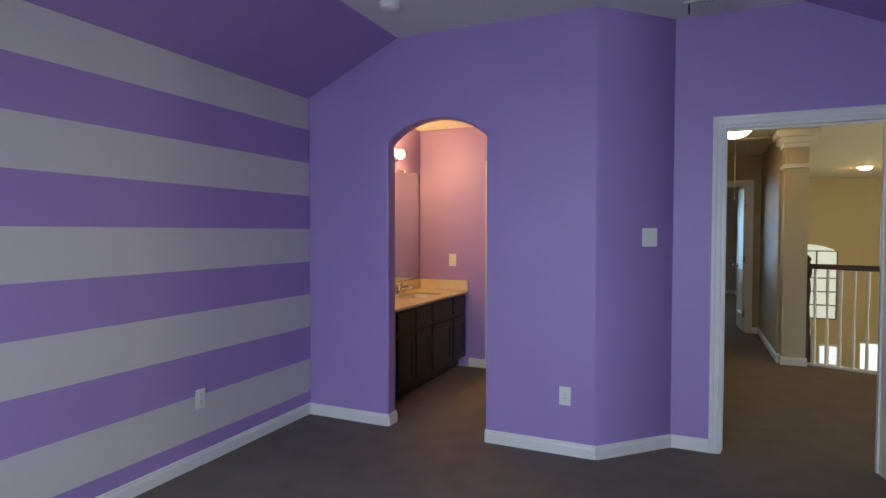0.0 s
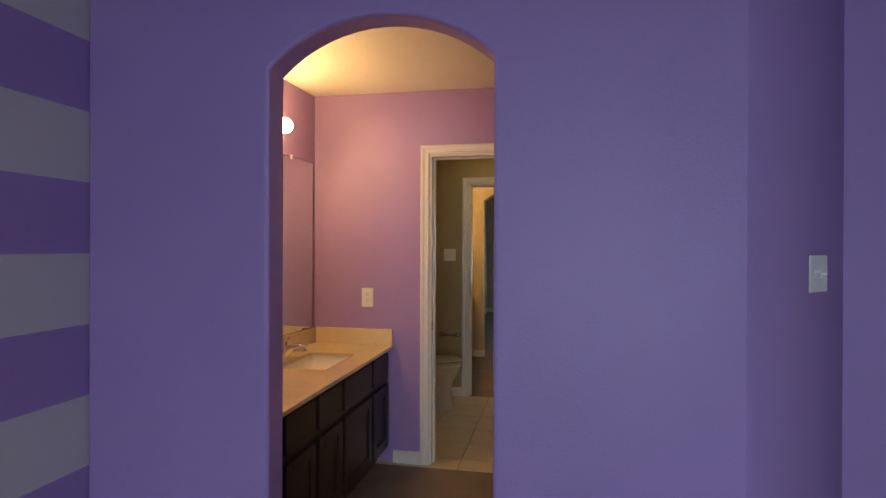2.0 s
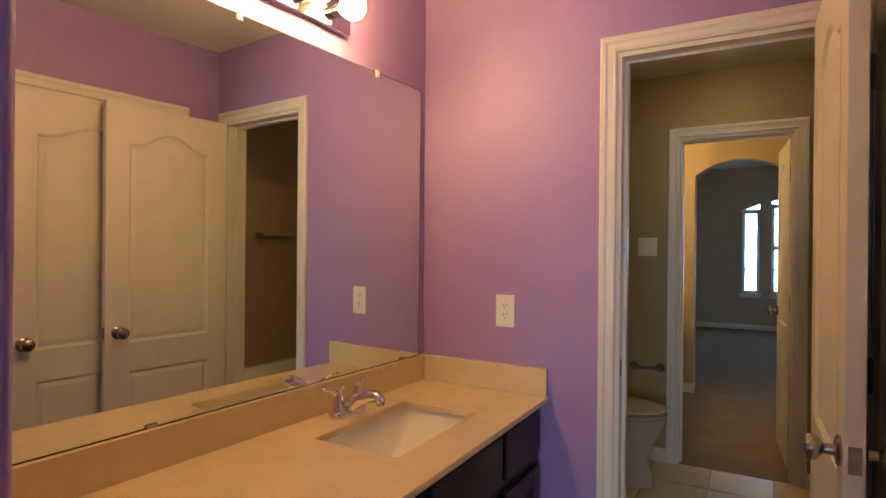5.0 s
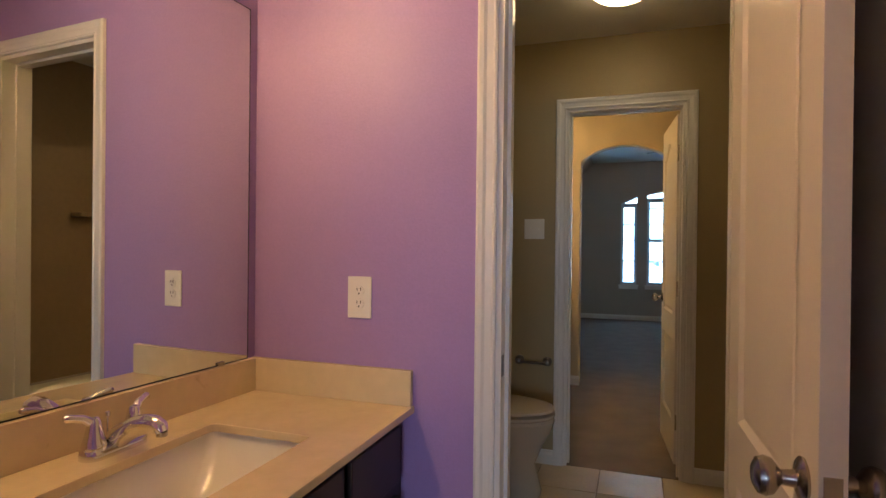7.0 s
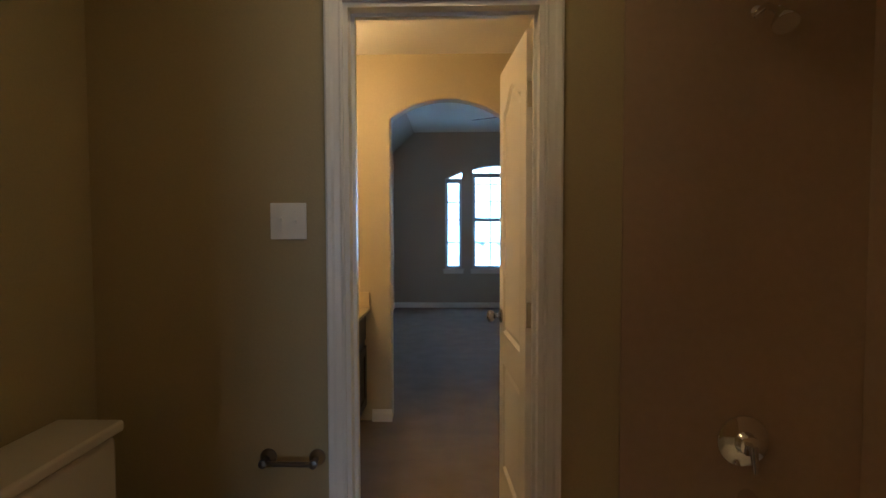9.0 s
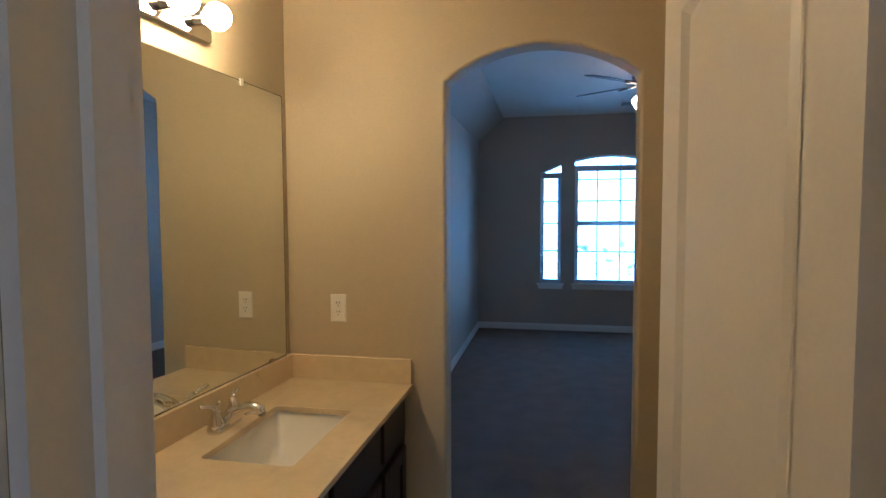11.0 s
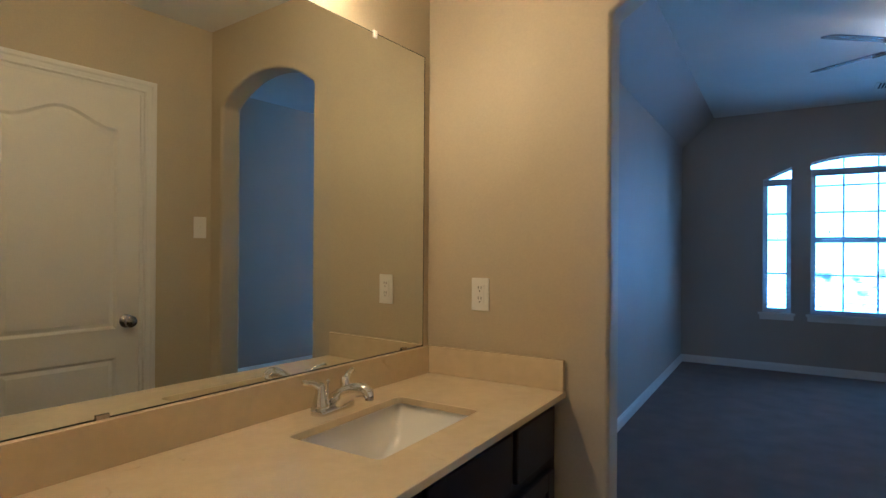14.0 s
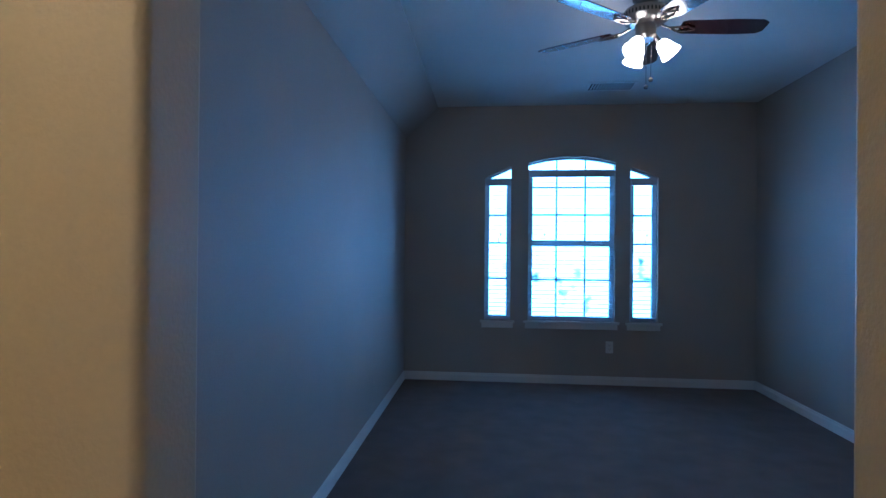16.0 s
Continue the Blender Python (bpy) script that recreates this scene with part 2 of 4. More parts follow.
def opening_outline(x0, x1, left, right, head, top):
    return [(x0, 0), (x0, top), (x1, top), (x1, 0), (right, 0), (right, head), (left, head), (left, 0)]


def casing(name, left, right, head, m, label, category="door casing"):
    """Moulded architrave round three sides of an opening; local x along the wall, -y out of it."""
    prof = [(0, 0), (0, 0.010), (0.006, 0.013), (0.012, 0.010), (0.030, 0.012), (0.038, 0.017), (0.050, 0.018), (0.057, 0.014), (0.057, 0)]
    rings = []
    for k in range(4):
        ring = []
        for u, hgt in prof:
            x = left - u if k < 2 else right + u
            ring.append((x, -hgt, 0.0 if k in (0, 3) else head + u))
        rings.append(ring)
    return setting(name, loft(B(), rings), trim_white, label, category, m=m)


def jamb(name, left, right, head, depth, m, label):
    """Lining of a door opening with its stop; local y from 0 to depth through the wall."""
    bm = B()
    t = 0.016
    prism(bm, [(left - 0.002, 0), (left + t, 0), (left + t, head - t), (right - t, head - t), (right - t, 0), (right + 0.002, 0), (right + 0.002, head + 0.002), (left - 0.002, head + 0.002)], "y", 0.001, depth - 0.001)
    s = t + 0.011
    prism(bm, [(left + t - 0.001, 0), (left + s, 0), (left + s, head - s), (right - s, head - s), (right - s, 0), (right - t + 0.001, 0), (right - t + 0.001, head - t + 0.001), (left + t - 0.001, head - t + 0.001)], "y", depth * 0.45, depth * 0.45 + 0.035)
    return setting(name, bm, trim_white, label, "door frame", m=m)


def door(name, m, w, label, head=2.025, knob_z=0.895, mirrored=False):
    """Two-panel moulded door, the upper panel with a swept top. Local x from the hinge, y through the leaf."""
    root = thing(name, m.translation, label, "door", kind="structure")
    th, st = 0.035, 0.105
    low0, low1, up0, up1, rise = 0.24, 0.72, 0.86, head - 0.19, 0.075
    bm = B()
    prism(bm, [(0, 0.012), (st, 0.012), (st, head), (0, head)], "y", 0, th)
    prism(bm, [(w - st, 0.012), (w, 0.012), (w, head), (w - st, head)], "y", 0, th)
    box(bm, st, w - st, 0, th, 0.012, low0)
    box(bm, st, w - st, 0, th, low1, up0)

    def sweep(x0, x1, base, h, n=14):
        return [(x0 + (x1 - x0) * i / n, base + h * (0.5 - 0.5 * math.cos(2 * math.pi * i / n)) ** 1.2) for i in range(n + 1)]
    prism(bm, [(st, head)] + sweep(st, w - st, up1, rise) + [(w - st, head)], "y", 0, th)
    box(bm, st - 0.004, w - st + 0.004, 0.010, th - 0.010, low0 - 0.004, up1 + rise)
    part("leaf", bm, door_white, root, "", m=m)
    for z0, z1, h in ((low0, low1, 0.0), (up0, up1, rise)):
        rings = []
        for g, y in ((0.012, 0.0115), (0.034, 0.004)):
            rings.append([(st + g, y, z0 + g), (w - st - g, y, z0 + g)] + [(x, y, z) for x, z in sweep(st + g, w - st - g, z1 - g, h)][::-1])
        for flip in (False, True):
            r2 = [[(x, th - y if flip else y, z) for x, y, z in r] for r in rings]
            part("panel", loft(B(), r2), door_white, root, m=m)
            edge = []
            for g, y in ((-0.006, -0.0012), (0.001, -0.0012), (0.013, 0.0098)):
                edge.append([(st + g, y, z0 + g), (w - st - g, y, z0 + g)] + [(x, y, z) for x, z in sweep(st + g, w - st - g, z1 - g, h)][::-1])
            part("panel_moulding", loft(B(), [[(x, th - y if flip else y, z) for x, y, z in q] for q in edge], caps=False), door_white, root, m=m)
    for side in (0, 1):
        y = th if side else 0.0
        sg = 1 if side else -1
        k = Matrix.Translation((w - 0.06, y, knob_z)) @ Matrix.Rotation(radians(-90 * sg), 4, "X")
        part("door_knob", lathe(B(), [(0.001, 0), (0.032, 0), (0.033, 0.004), (0.028, 0.008), (0.013, 0.012), (0.011, 0.030), (0.016, 0.034), (0.026, 0.042), (0.029, 0.052), (0.026, 0.062), (0.015, 0.068), (0.001, 0.069)], 24, k), nickel, root, "satin nickel knob", m=m, smooth=True)
    part("latch_plate", box(B(), w - 0.0005, w + 0.0015, 0.006, 0.029, knob_z - 0.028, knob_z + 0.028), nickel, root, "satin nickel latch plate", m=m)
    for z in (0.25, 1.02, 1.80):
        bm = B()
        lathe(bm, [(0.001, z - 0.045), (0.006, z - 0.045), (0.006, z + 0.045), (0.001, z + 0.045)], 10, Matrix.Translation((-0.006, th + 0.004 if mirrored else -0.004, 0)))
        box(bm, -0.002, 0.0, 0.004, 0.032, z - 0.045, z + 0.045)
        part("hinge", bm, nickel, root, "satin nickel hinge", m=m)
    return root


def outlet(name, m, label, decora=False, w=0.072, h=0.116):
    """Wall plate with two sockets. Local x along the wall, -y out of it, centred."""
    root = thing(name, m.translation, label, "electrical outlet")
    part("cover_plate", box(B(), -w / 2, w / 2, -0.006, 0, -h / 2, h / 2), plate, root, bevel=0.003, m=m)
    if decora:
        part("socket_face", box(B(), -0.017, 0.017, -0.0085, -0.005, -0.034, 0.034), plate, root, bevel=0.001, m=m)
    for s in (-1, 1):
        if not decora:
            bm = B()
            lathe(bm, [(0.001, 0.005), (0.0165, 0.005), (0.0165, 0.0085), (0.001, 0.0085)], 20, Matrix.Translation((0, 0, s * 0.0195)) @ Matrix.Rotation(radians(90), 4, "X"))
            part("socket_face", bm, plate, root, m=m)
        bm = B()
        for dx in (-0.006, 0.006):
            box(bm, dx - 0.0012, dx + 0.0012, -0.0092, -0.008, s * 0.0195 + 0.001, s * 0.0195 + 0.010)
        box(bm, -0.002, 0.002, -0.0092, -0.008, s * 0.0195 - 0.010, s * 0.0195 - 0.005)
        part("slots", bm, dark, root, m=m)
    return root


def switch(name, m, label, gangs=1):
    root = thing(name, m.translation, label, "light switch")
    w = 0.072 if gangs == 1 else 0.116
    part("cover_plate", box(B(), -w / 2, w / 2, -0.006, 0, -0.058, 0.058), plate, root, bevel=0.003, m=m)
    for g in range(gangs):
        x = (g - (gangs - 1) / 2) * 0.046
        part("bezel", box(B(), x - 0.006, x + 0.006, -0.0075, -0.005, -0.013, 0.013), plate, root, m=m)
        part("toggle", box(B(), x - 0.004, x + 0.004, -0.019, -0.006, -0.002 + 0.004 * (-1) ** g, 0.007 + 0.004 * (-1) ** g), plate, root, bevel=0.0015, m=m)
        for s in (-1, 1):
            part("screw", lathe(B(), [(0.0005, 0.005), (0.0032, 0.005), (0.0028, 0.0075), (0.0005, 0.0078)], 10, Matrix.Translation((x, 0, s * 0.030)) @ Matrix.Rotation(radians(90), 4, "X")), trim_white, root, m=m)
    return root


def skirting(a, b, out, label="white painted baseboard along the wall"):
    """Baseboard on the wall line from a to b; out is the side it stands proud on."""
    a, b, o = Vector((*a, 0)), Vector((*b, 0)), Vector((*out, 0)).normalized()
    prof = [(0, 0), (0.014, 0), (0.014, 0.056), (0.011, 0.064), (0.008, 0.068), (0.007, 0.078), (0.003, 0.083), (0, 0.083)]
    rings = [[p + o * d + Vector((0, 0, z)) for d, z in prof] for p in (a, b)]
    return setting("baseboard", loft(B(), rings), trim_white, label, "baseboard")


# ---- purple bedroom ----
ORIGIN = Vector((-0.052, 0.058, 0))
WALL, LEFT, RIGHT, BACK = 3.625, -1.46, 2.53, -1.42
TOP = 2.9
setting("wall_west", box(B(), LEFT - 0.14, LEFT, BACK, WALL + 0.115, 0, TOP), stripes, "wall painted in purple and pale grey horizontal stripes", "wall")
setting("wall_north", prism(B(), arch_outline(LEFT, 0.672, -0.775, -0.042, 2.008, 0.148, TOP), "y", WALL, WALL + 0.115), purple, "purple painted wall with an arched opening to the vanity", "wall", bevel=0.016)
setting("wall_corner", prism(B(), [(0.63, WALL + 0.0006), (0.672, WALL + 0.0006), (1.078, 4.035), (1.078, 4.15), (0.62, 3.74)], "z", 0, TOP), purple, "angled purple wall beside the bedroom door", "wall", bevel=0.012)
setting("wall_door", prism(B(), opening_outline(1.075, RIGHT + 0.12, 1.357, 2.205, 2.04, TOP), "y", 4.035, 4.10), purple, "purple painted wall above the bedroom door", "wall")
setting("wall_door_hall_side", prism(B(), opening_outline(1.0, RIGHT + 0.12, 1.357, 2.205, 2.04, TOP), "y", 4.10, 4.15), tan, "tan painted hall side of the wall", "wall")
setting("wall_east", box(B(), RIGHT, RIGHT + 0.12, BACK, 4.035, 0, TOP), purple, "plain purple painted wall", "wall")
bm = B()
for x0, x1, z0, z1 in ((LEFT, -0.30, 0, TOP), (1.40, RIGHT, 0, TOP), (-0.30, 1.40, 0, 0.60), (-0.30, 1.40, 2.10, TOP)):
    box(bm, x0, x1, BACK - 0.12, BACK, z0, z1)
setting("wall_south", bm, purple, "purple painted wall with the bedroom window", "wall")
setting("ceiling_bedroom", box(B(), -0.72, 1.79, BACK, 4.10, 2.73, 2.85), ceiling_white, "flat grey-white textured bedroom ceiling", "ceiling")
setting("ceiling_slope_west", prism(B(), [(LEFT, 2.38), (-0.70, 2.728), (-0.70, 2.85), (LEFT, 2.85)], "y", BACK, WALL), purple, "purple painted sloping ceiling", "ceiling")
setting("ceiling_slope_east", prism(B(), [(RIGHT, 2.38), (1.77, 2.728), (1.77, 2.85), (RIGHT, 2.85)], "y", BACK, 4.035), purple, "purple painted sloping ceiling", "ceiling")
setting("floor", prism(B(), [(-1.7, -1.5), (2.7, -1.5), (2.7, 4.12), (0.62, 4.12), (0.62, 5.502), (-1.7, 5.502)], "z", -0.08, 0), carpet, "brown cut-pile carpet with footmarks", "carpet floor")
skirting((LEFT, BACK), (LEFT, WALL), (1, 0))
skirting((LEFT, WALL), (-0.775, WALL), (0, -1))
skirting((-0.775, WALL), (-0.775, WALL + 0.115), (1, 0))
skirting((-0.042, WALL), (0.672, WALL), (0, -1))
skirting((0.672, WALL), (1.078, 4.035), (1, -1))
skirting((1.078, 4.035), (1.300, 4.035), (0, -1))
skirting((2.262, 4.035), (RIGHT, 4.035), (0, -1))
skirting((RIGHT, BACK), (RIGHT, 4.035), (-1, 0))
casing("trim_bedroom_door", 1.357, 2.205, 2.04, pose(0, 4.035, 0), "white moulded casing round the bedroom door")
jamb("frame_bedroom_door", 1.357, 2.205, 2.04, 0.115, pose(0, 4.035, 0), "white lining of the bedroom door opening")
door("door_1", pose(2.189, 4.03, 0, 0, 0, -88), 0.81, "white moulded bedroom door standing open against the wall", mirrored=True)
switch("light_switch", pose(0.945, 3.902, 1.353, 0, 0, 45), "white two-gang light switch on the angled purple wall", 2)
outlet("outlet", pose(0.483, WALL, 0.368), "white duplex outlet low on the purple wall")
outlet("outlet", pose(LEFT, 2.585, 0.395, 0, 0, 90), "white duplex outlet low on the striped wall")
root = thing("smoke_detector", (-0.46, 3.10, 2.73), "round white smoke detector on the ceiling", "smoke detector")
part("base", lathe(B(), [(0.001, 2.73), (0.068, 2.73), (0.068, 2.722), (0.001, 2.722)], 28, Matrix.Translation((-0.46, 3.10, 0))), plate, root)
part("cover", lathe(B(), [(0.001, 2.722), (0.060, 2.722), (0.058, 2.705), (0.045, 2.694), (0.001, 2.692)], 28, Matrix.Translation((-0.46, 3.10, 0))), plate, root, smooth=True)


def air_vent(x0, x1, y0, y1, z, label, slat=0.009):
    root = thing("air_vent", ((x0 + x1) / 2, (y0 + y1) / 2, z), label, "air vent")
    bm = B()
    for a in ((x0, x1, y0, y0 + 0.022), (x0, x1, y1 - 0.022, y1), (x0, x0 + 0.022, y0 + 0.022, y1 - 0.022), (x1 - 0.022, x1, y0 + 0.022, y1 - 0.022)):
        box(bm, *a, z - 0.008, z)
    part("frame", bm, trim_white, root)
    part("backing", box(B(), x0 + 0.02, x1 - 0.02, y0 + 0.02, y1 - 0.02, z - 0.002, z), dark, root)
    n = 14
    for i in range(n):
        x = x0 + 0.03 + (x1 - x0 - 0.06) * (i + 0.5) / n
        bm = B()
        box(bm, -slat, slat, y0 + 0.022, y1 - 0.022, -0.001, 0.001)
        part("slat", bm, trim_white, root, m=Matrix.Translation((x, 0, z - 0.006)) @ Matrix.Rotation(radians(35), 4, "Y"))


air_vent(1.127, 1.48, 3.76, 3.99, 2.73, "white ceiling air vent in the bedroom", 0.0235)


def sash_window(name, x0, x1, z0, z1, y, label, top, cols, bars, inward=-1, blinds=True):
    """Window unit in a wall at y: frame, panes, bars, blind and sill. top: extra height of the head at each side."""
    root = thing(name, ((x0 + x1) / 2, y, z0), label, "window", kind="structure")
    w = 0.046
    d0, d1 = (y + 0.05, y + 0.09) if inward < 0 else (y - 0.09, y - 0.05)
    tl, tm, tr = top
    n = 10 if tm > max(tl, tr) else 1

    def head(x, inset=0.0):
        t = (x - x0) / (x1 - x0)
        base = tl + (tr - tl) * t
        bow = (tm - max(tl, tr)) * (1 - (2 * t - 1) ** 2) if n > 1 else 0
        return z1 + base + bow - inset
    xs = [x0 + (x1 - x0) * i / n for i in range(n + 1)]
    bm = B()
    box(bm, x0, x0 + w, d0, d1, z0, z1)
    box(bm, x1 - w, x1, d0, d1, z0, z1)
    box(bm, x0 + w, x1 - w, d0, d1, z0, z0 + w)
    box(bm, x0, x1, d0 - 0.01, d1, z1 - 0.055, z1)
    prism(bm, [(x, head(x)) for x in xs] + [(x, head(x, 0.022)) for x in xs[::-1]], "y", d0, d1)
    part("window_frame", bm, vinyl, root)
    part("window_sill", box(B(), x0 - 0.04, x1 + 0.04, y + inward * 0.035, y + 0.05 if inward < 0 else y - 0.05, z0 - 0.022, z0), trim_white, root, bevel=0.004)
    part("apron", box(B(), x0 - 0.025, x1 + 0.025, y + inward * 0.014, y + inward * 0.001, z0 - 0.075, z0 - 0.022), trim_white, root, bevel=0.003)
    ym = (d0 + d1) / 2
    for i in range(1, cols):
        x = x0 + (x1 - x0) * i / cols
        part("glazing_bar", box(B(), x - 0.009, x + 0.009, ym - 0.008, ym + 0.008, z0 + w, z1 - 0.055), vinyl, root)
        if n > 1:
            part("glazing_bar", box(B(), x - 0.007, x + 0.007, ym - 0.008, ym + 0.008, z1, head(x, 0.02)), vinyl, root)
    for z in bars:
        t = 0.030 if (cols > 1 and z == 1.39) else 0.009
        part("meeting_rail" if t > 0.02 else "glazing_bar", box(B(), x0 + w, x1 - w, ym - 0.012, ym + 0.012, z - t, z + t), vinyl, root)
    g = part("pane", prism(B(), [(x0 + 0.01, z0 + 0.01), (x1 - 0.01, z0 + 0.01)] + [(x, head(x, 0.01)) for x in xs[::-1]], "y", ym + 0.012, ym + 0.016), clear_glass, root)
    g.visible_shadow = False
    if blinds:
        part("blind_headrail", box(B(), x0 + 0.012, x1 - 0.012, y + 0.004, y + 0.044, z1 - 0.075, z1 - 0.02), blind_mat, root, bevel=0.003)
        part("blind_bottom_rail", box(B(), x0 + 0.015, x1 - 0.015, y + 0.008, y + 0.040, z0 + 0.004, z0 + 0.022), blind_mat, root, bevel=0.003)
        s = 0.043
        k = int((z1 - z0 - 0.11) / s)
        for i in range(k):
            z = z0 + 0.045 + i * s
            bm = B()
            prism(bm, [(-0.019, -0.0012), (0, 0.001), (0.019, -0.0012), (0.019, 0.0), (0, 0.0024), (-0.019, 0.0)], "x", x0 + 0.016, x1 - 0.016)
            part("blind_slat", bm, blind_mat, root, m=Matrix.Translation((0, y + 0.024, z)) @ Matrix.Rotation(radians(3), 4, "X"))
        for x in (x0 + 0.10 * (x1 - x0), x1 - 0.10 * (x1 - x0)):
            part("ladder_cord", box(B(), x - 0.0012, x + 0.0012, y + 0.0035, y + 0.0047, z0 + 0.02, z1 - 0.07), blind_mat, root)
        for x, zz in ((x0 + 0.16, z0 + 0.84), (x1 - 0.12, z0 + 0.78)):
            part("cord_tassel", lathe(B(), [(0.001, zz), (0.006, zz + 0.004), (0.003, zz + 0.03), (0.001, zz + 0.031)], 8, Matrix.Translation((x, y - 0.006, 0))), dark, root)
    return root


sash_window("window_1", -0.30, 1.40, 0.60, 2.10, BACK, "bedroom window with white bars behind the start", (0, 0, 0), 4, (1.0, 1.35, 1.7), inward=1, blinds=False)


# ---- vanity rooms ----
ORIGIN = Vector((0, 0, 0))
SIDE = 0.035
TURNED = 2.6


def vanity_room(near, far, paint, sink0, sink1, tapy, lamp_far, plate_x, decora, group):
    """Counter, cabinet, mirror and lamp along the left wall of a dressing area that ends in a wall at far."""
    m = pose(-1.526, far, 0, 0, 0, -90 - TURNED)
    length = far - near
    setting("wall_mirror", box(B(), -0.02, length + 0.1, -0.12, 0, 0, 2.6), paint, "painted wall behind the vanity mirror", "wall", m=m)
    # cabinet
    front, base = -0.985, 0.10
    y0, y1 = near + 0.004, far - 0.004
    v = thing("vanity_cabinet", (-1.25, (near + far) / 2, 0), "espresso-stained wooden vanity cabinet with panelled doors", "vanity cabinet", group)
    bm = B()
    box(bm, -1.50, front - 0.018, y0, y1, base, 0.59)
    box(bm, front - 0.04, front - 0.018, y0, y1, 0.59, 0.7595)
    part("body", bm, espresso, v)
    part("toe_kick", box(B(), -1.50, front - 0.09, y0, y1, 0, base), espresso, v)
    cuts = [y1 - 0.03, y1 - 0.36, y1 - 0.835, y1 - 1.165, y1 - 1.495, y0 + 0.02]
    for a, b in zip(cuts, cuts[1:]):
        a, b = a - 0.018, b + 0.018
        dr = part("drawer_front", box(B(), front - 0.018, front, b, a, 0.575, 0.735), espresso, v, bevel=0.005)
        bm = B()
        for q in ((b, b + 0.055, 0.13, 0.535), (a - 0.055, a, 0.13, 0.535), (b + 0.055, a - 0.055, 0.13, 0.19), (b + 0.055, a - 0.055, 0.475, 0.535)):
            box(bm, front - 0.018, front + 0.002, q[0], q[1], q[2], q[3])
        d = part("door", bm, espresso, v, bevel=0.003)
        part("door_panel", box(B(), front - 0.017, front - 0.008, b + 0.05, a - 0.05, 0.185, 0.48), espresso, d)
    # counter with an undermounted basin
    ct = thing("countertop", (-1.25, (near + far) / 2, 0.76), "cream cultured marble vanity top with backsplash", "countertop", group)
    bm = B()
    inner = rounded(-1.395, -1.10, sink0, sink1, 0.018, 0)
    outer = [(-0.962, far - 0.002), (-1.528, far - 0.002), (-1.526 - 0.0454 * length, near + 0.002), (-0.955, near + 0.002)]
    k = 6
    for z, flip in ((0.782, False), (0.760, True)):
        oi, ii = [bm.verts.new((*p, z)) for p in outer], [bm.verts.new((p[0], p[1], z)) for p in inner]
        for c in range(4):
            for i in range(k - 1):
                bm.faces.new((oi[c], ii[c * k + i + 1], ii[c * k + i]))
            n = (c + 1) % 4
            bm.faces.new((oi[c], oi[n], ii[n * k], ii[c * k + k - 1]))
        rim = (oi, ii) if not flip else rim + (oi, ii)
    for u, w in ((rim[0], rim[2]), (rim[1], rim[3])):
        for i in range(len(u)):
            j = (i + 1) % len(u)
            bm.faces.new((u[i], u[j], w[j], w[i]))
    part("slab", bm, stone, ct, bevel=0.003)
    part("backsplash", box(B(), 0.002, length - 0.004, 0.002, 0.022, 0.782, 0.886), stone, ct, bevel=0.002, m=m)
    part("side_splash", box(B(), -1.505, -0.968, far - 0.022, far - 0.002, 0.782, 0.886), stone, ct, bevel=0.002)
    sk = thing("sink", (-1.25, (sink0 + sink1) / 2, 0.60), "white rectangular undermounted porcelain sink", "sink", group)
    rings = [rounded(-1.405, -1.09, sink0 - 0.01, sink1 + 0.01, 0.025, 0.7595), rounded(-1.400, -1.095, sink0 - 0.005, sink1 + 0.005, 0.025, 0.742),
             rounded(-1.372, -1.125, sink0 + 0.035, sink1 - 0.055, 0.03, 0.66), rounded(-1.345, -1.15, sink0 + 0.075, sink1 - 0.13, 0.04, 0.615), rounded(-1.30, -1.20, sink0 + 0.13, sink1 - 0.20, 0.045, 0.605)]
    bm = B()
    loft(bm, rings, caps=False)
    bm.faces.new([bm.verts.new(p) for p in rings[-1]])
    part("basin", bm, porcelain, sk, smooth=True)
    sx, sy = -1.25, (sink0 + sink1) / 2 - 0.03
    part("drain", lathe(B(), [(0.001, 0.606), (0.022, 0.606), (0.021, 0.609), (0.001, 0.608)], 20, Matrix.Translation((sx, sy, 0))), chrome, sk, "chrome drain")
    part("overflow", lathe(B(), [(0.004, 0), (0.013, 0), (0.013, 0.003), (0.004, 0.003)], 16, Matrix.Translation((-1.122, sy, 0.70)) @ Matrix.Rotation(radians(-90), 4, "Y")), chrome, sk, "chrome overflow ring")
    # two-handled tap: oval base, bell handles with curved levers, stout arched spout
    tx = -1.464
    t = thing("faucet", (tx, tapy, 0.782), "chrome two-handle centerset faucet on the vanity top", "faucet", group)
    o = Matrix.Translation((tx, tapy, 0.782))
    bm = B()
    loft(bm, [[(x * f, y * f2, z) for x, y, _ in rounded(-0.028, 0.028, -0.080, 0.080, 0.027, 0)] for f, f2, z in ((1, 1, 0), (1.0, 1.0, 0.012), (0.95, 0.985, 0.018), (0.80, 0.94, 0.024))])
    part("base_plate", bm, chrome, t, m=o, smooth=True)
    part("spout", tube(B(), [(-0.006, 0, 0.010), (0.008, 0, 0.028), (0.028, 0, 0.043), (0.052, 0, 0.056), (0.077, 0, 0.066), (0.100, 0, 0.071), (0.119, 0, 0.071), (0.132, 0, 0.065), (0.136, 0, 0.056)], [0.027, 0.026, 0.025, 0.0238, 0.0225, 0.0212, 0.0198, 0.0175, 0.0145], 18), chrome, t, m=o, smooth=True)
    part("aerator", lathe(B(), [(0.001, 0.048), (0.0115, 0.048), (0.0120, 0.058), (0.001, 0.058)], 16, Matrix.Translation((0.136, 0, 0))), nickel, t, m=o, smooth=True)
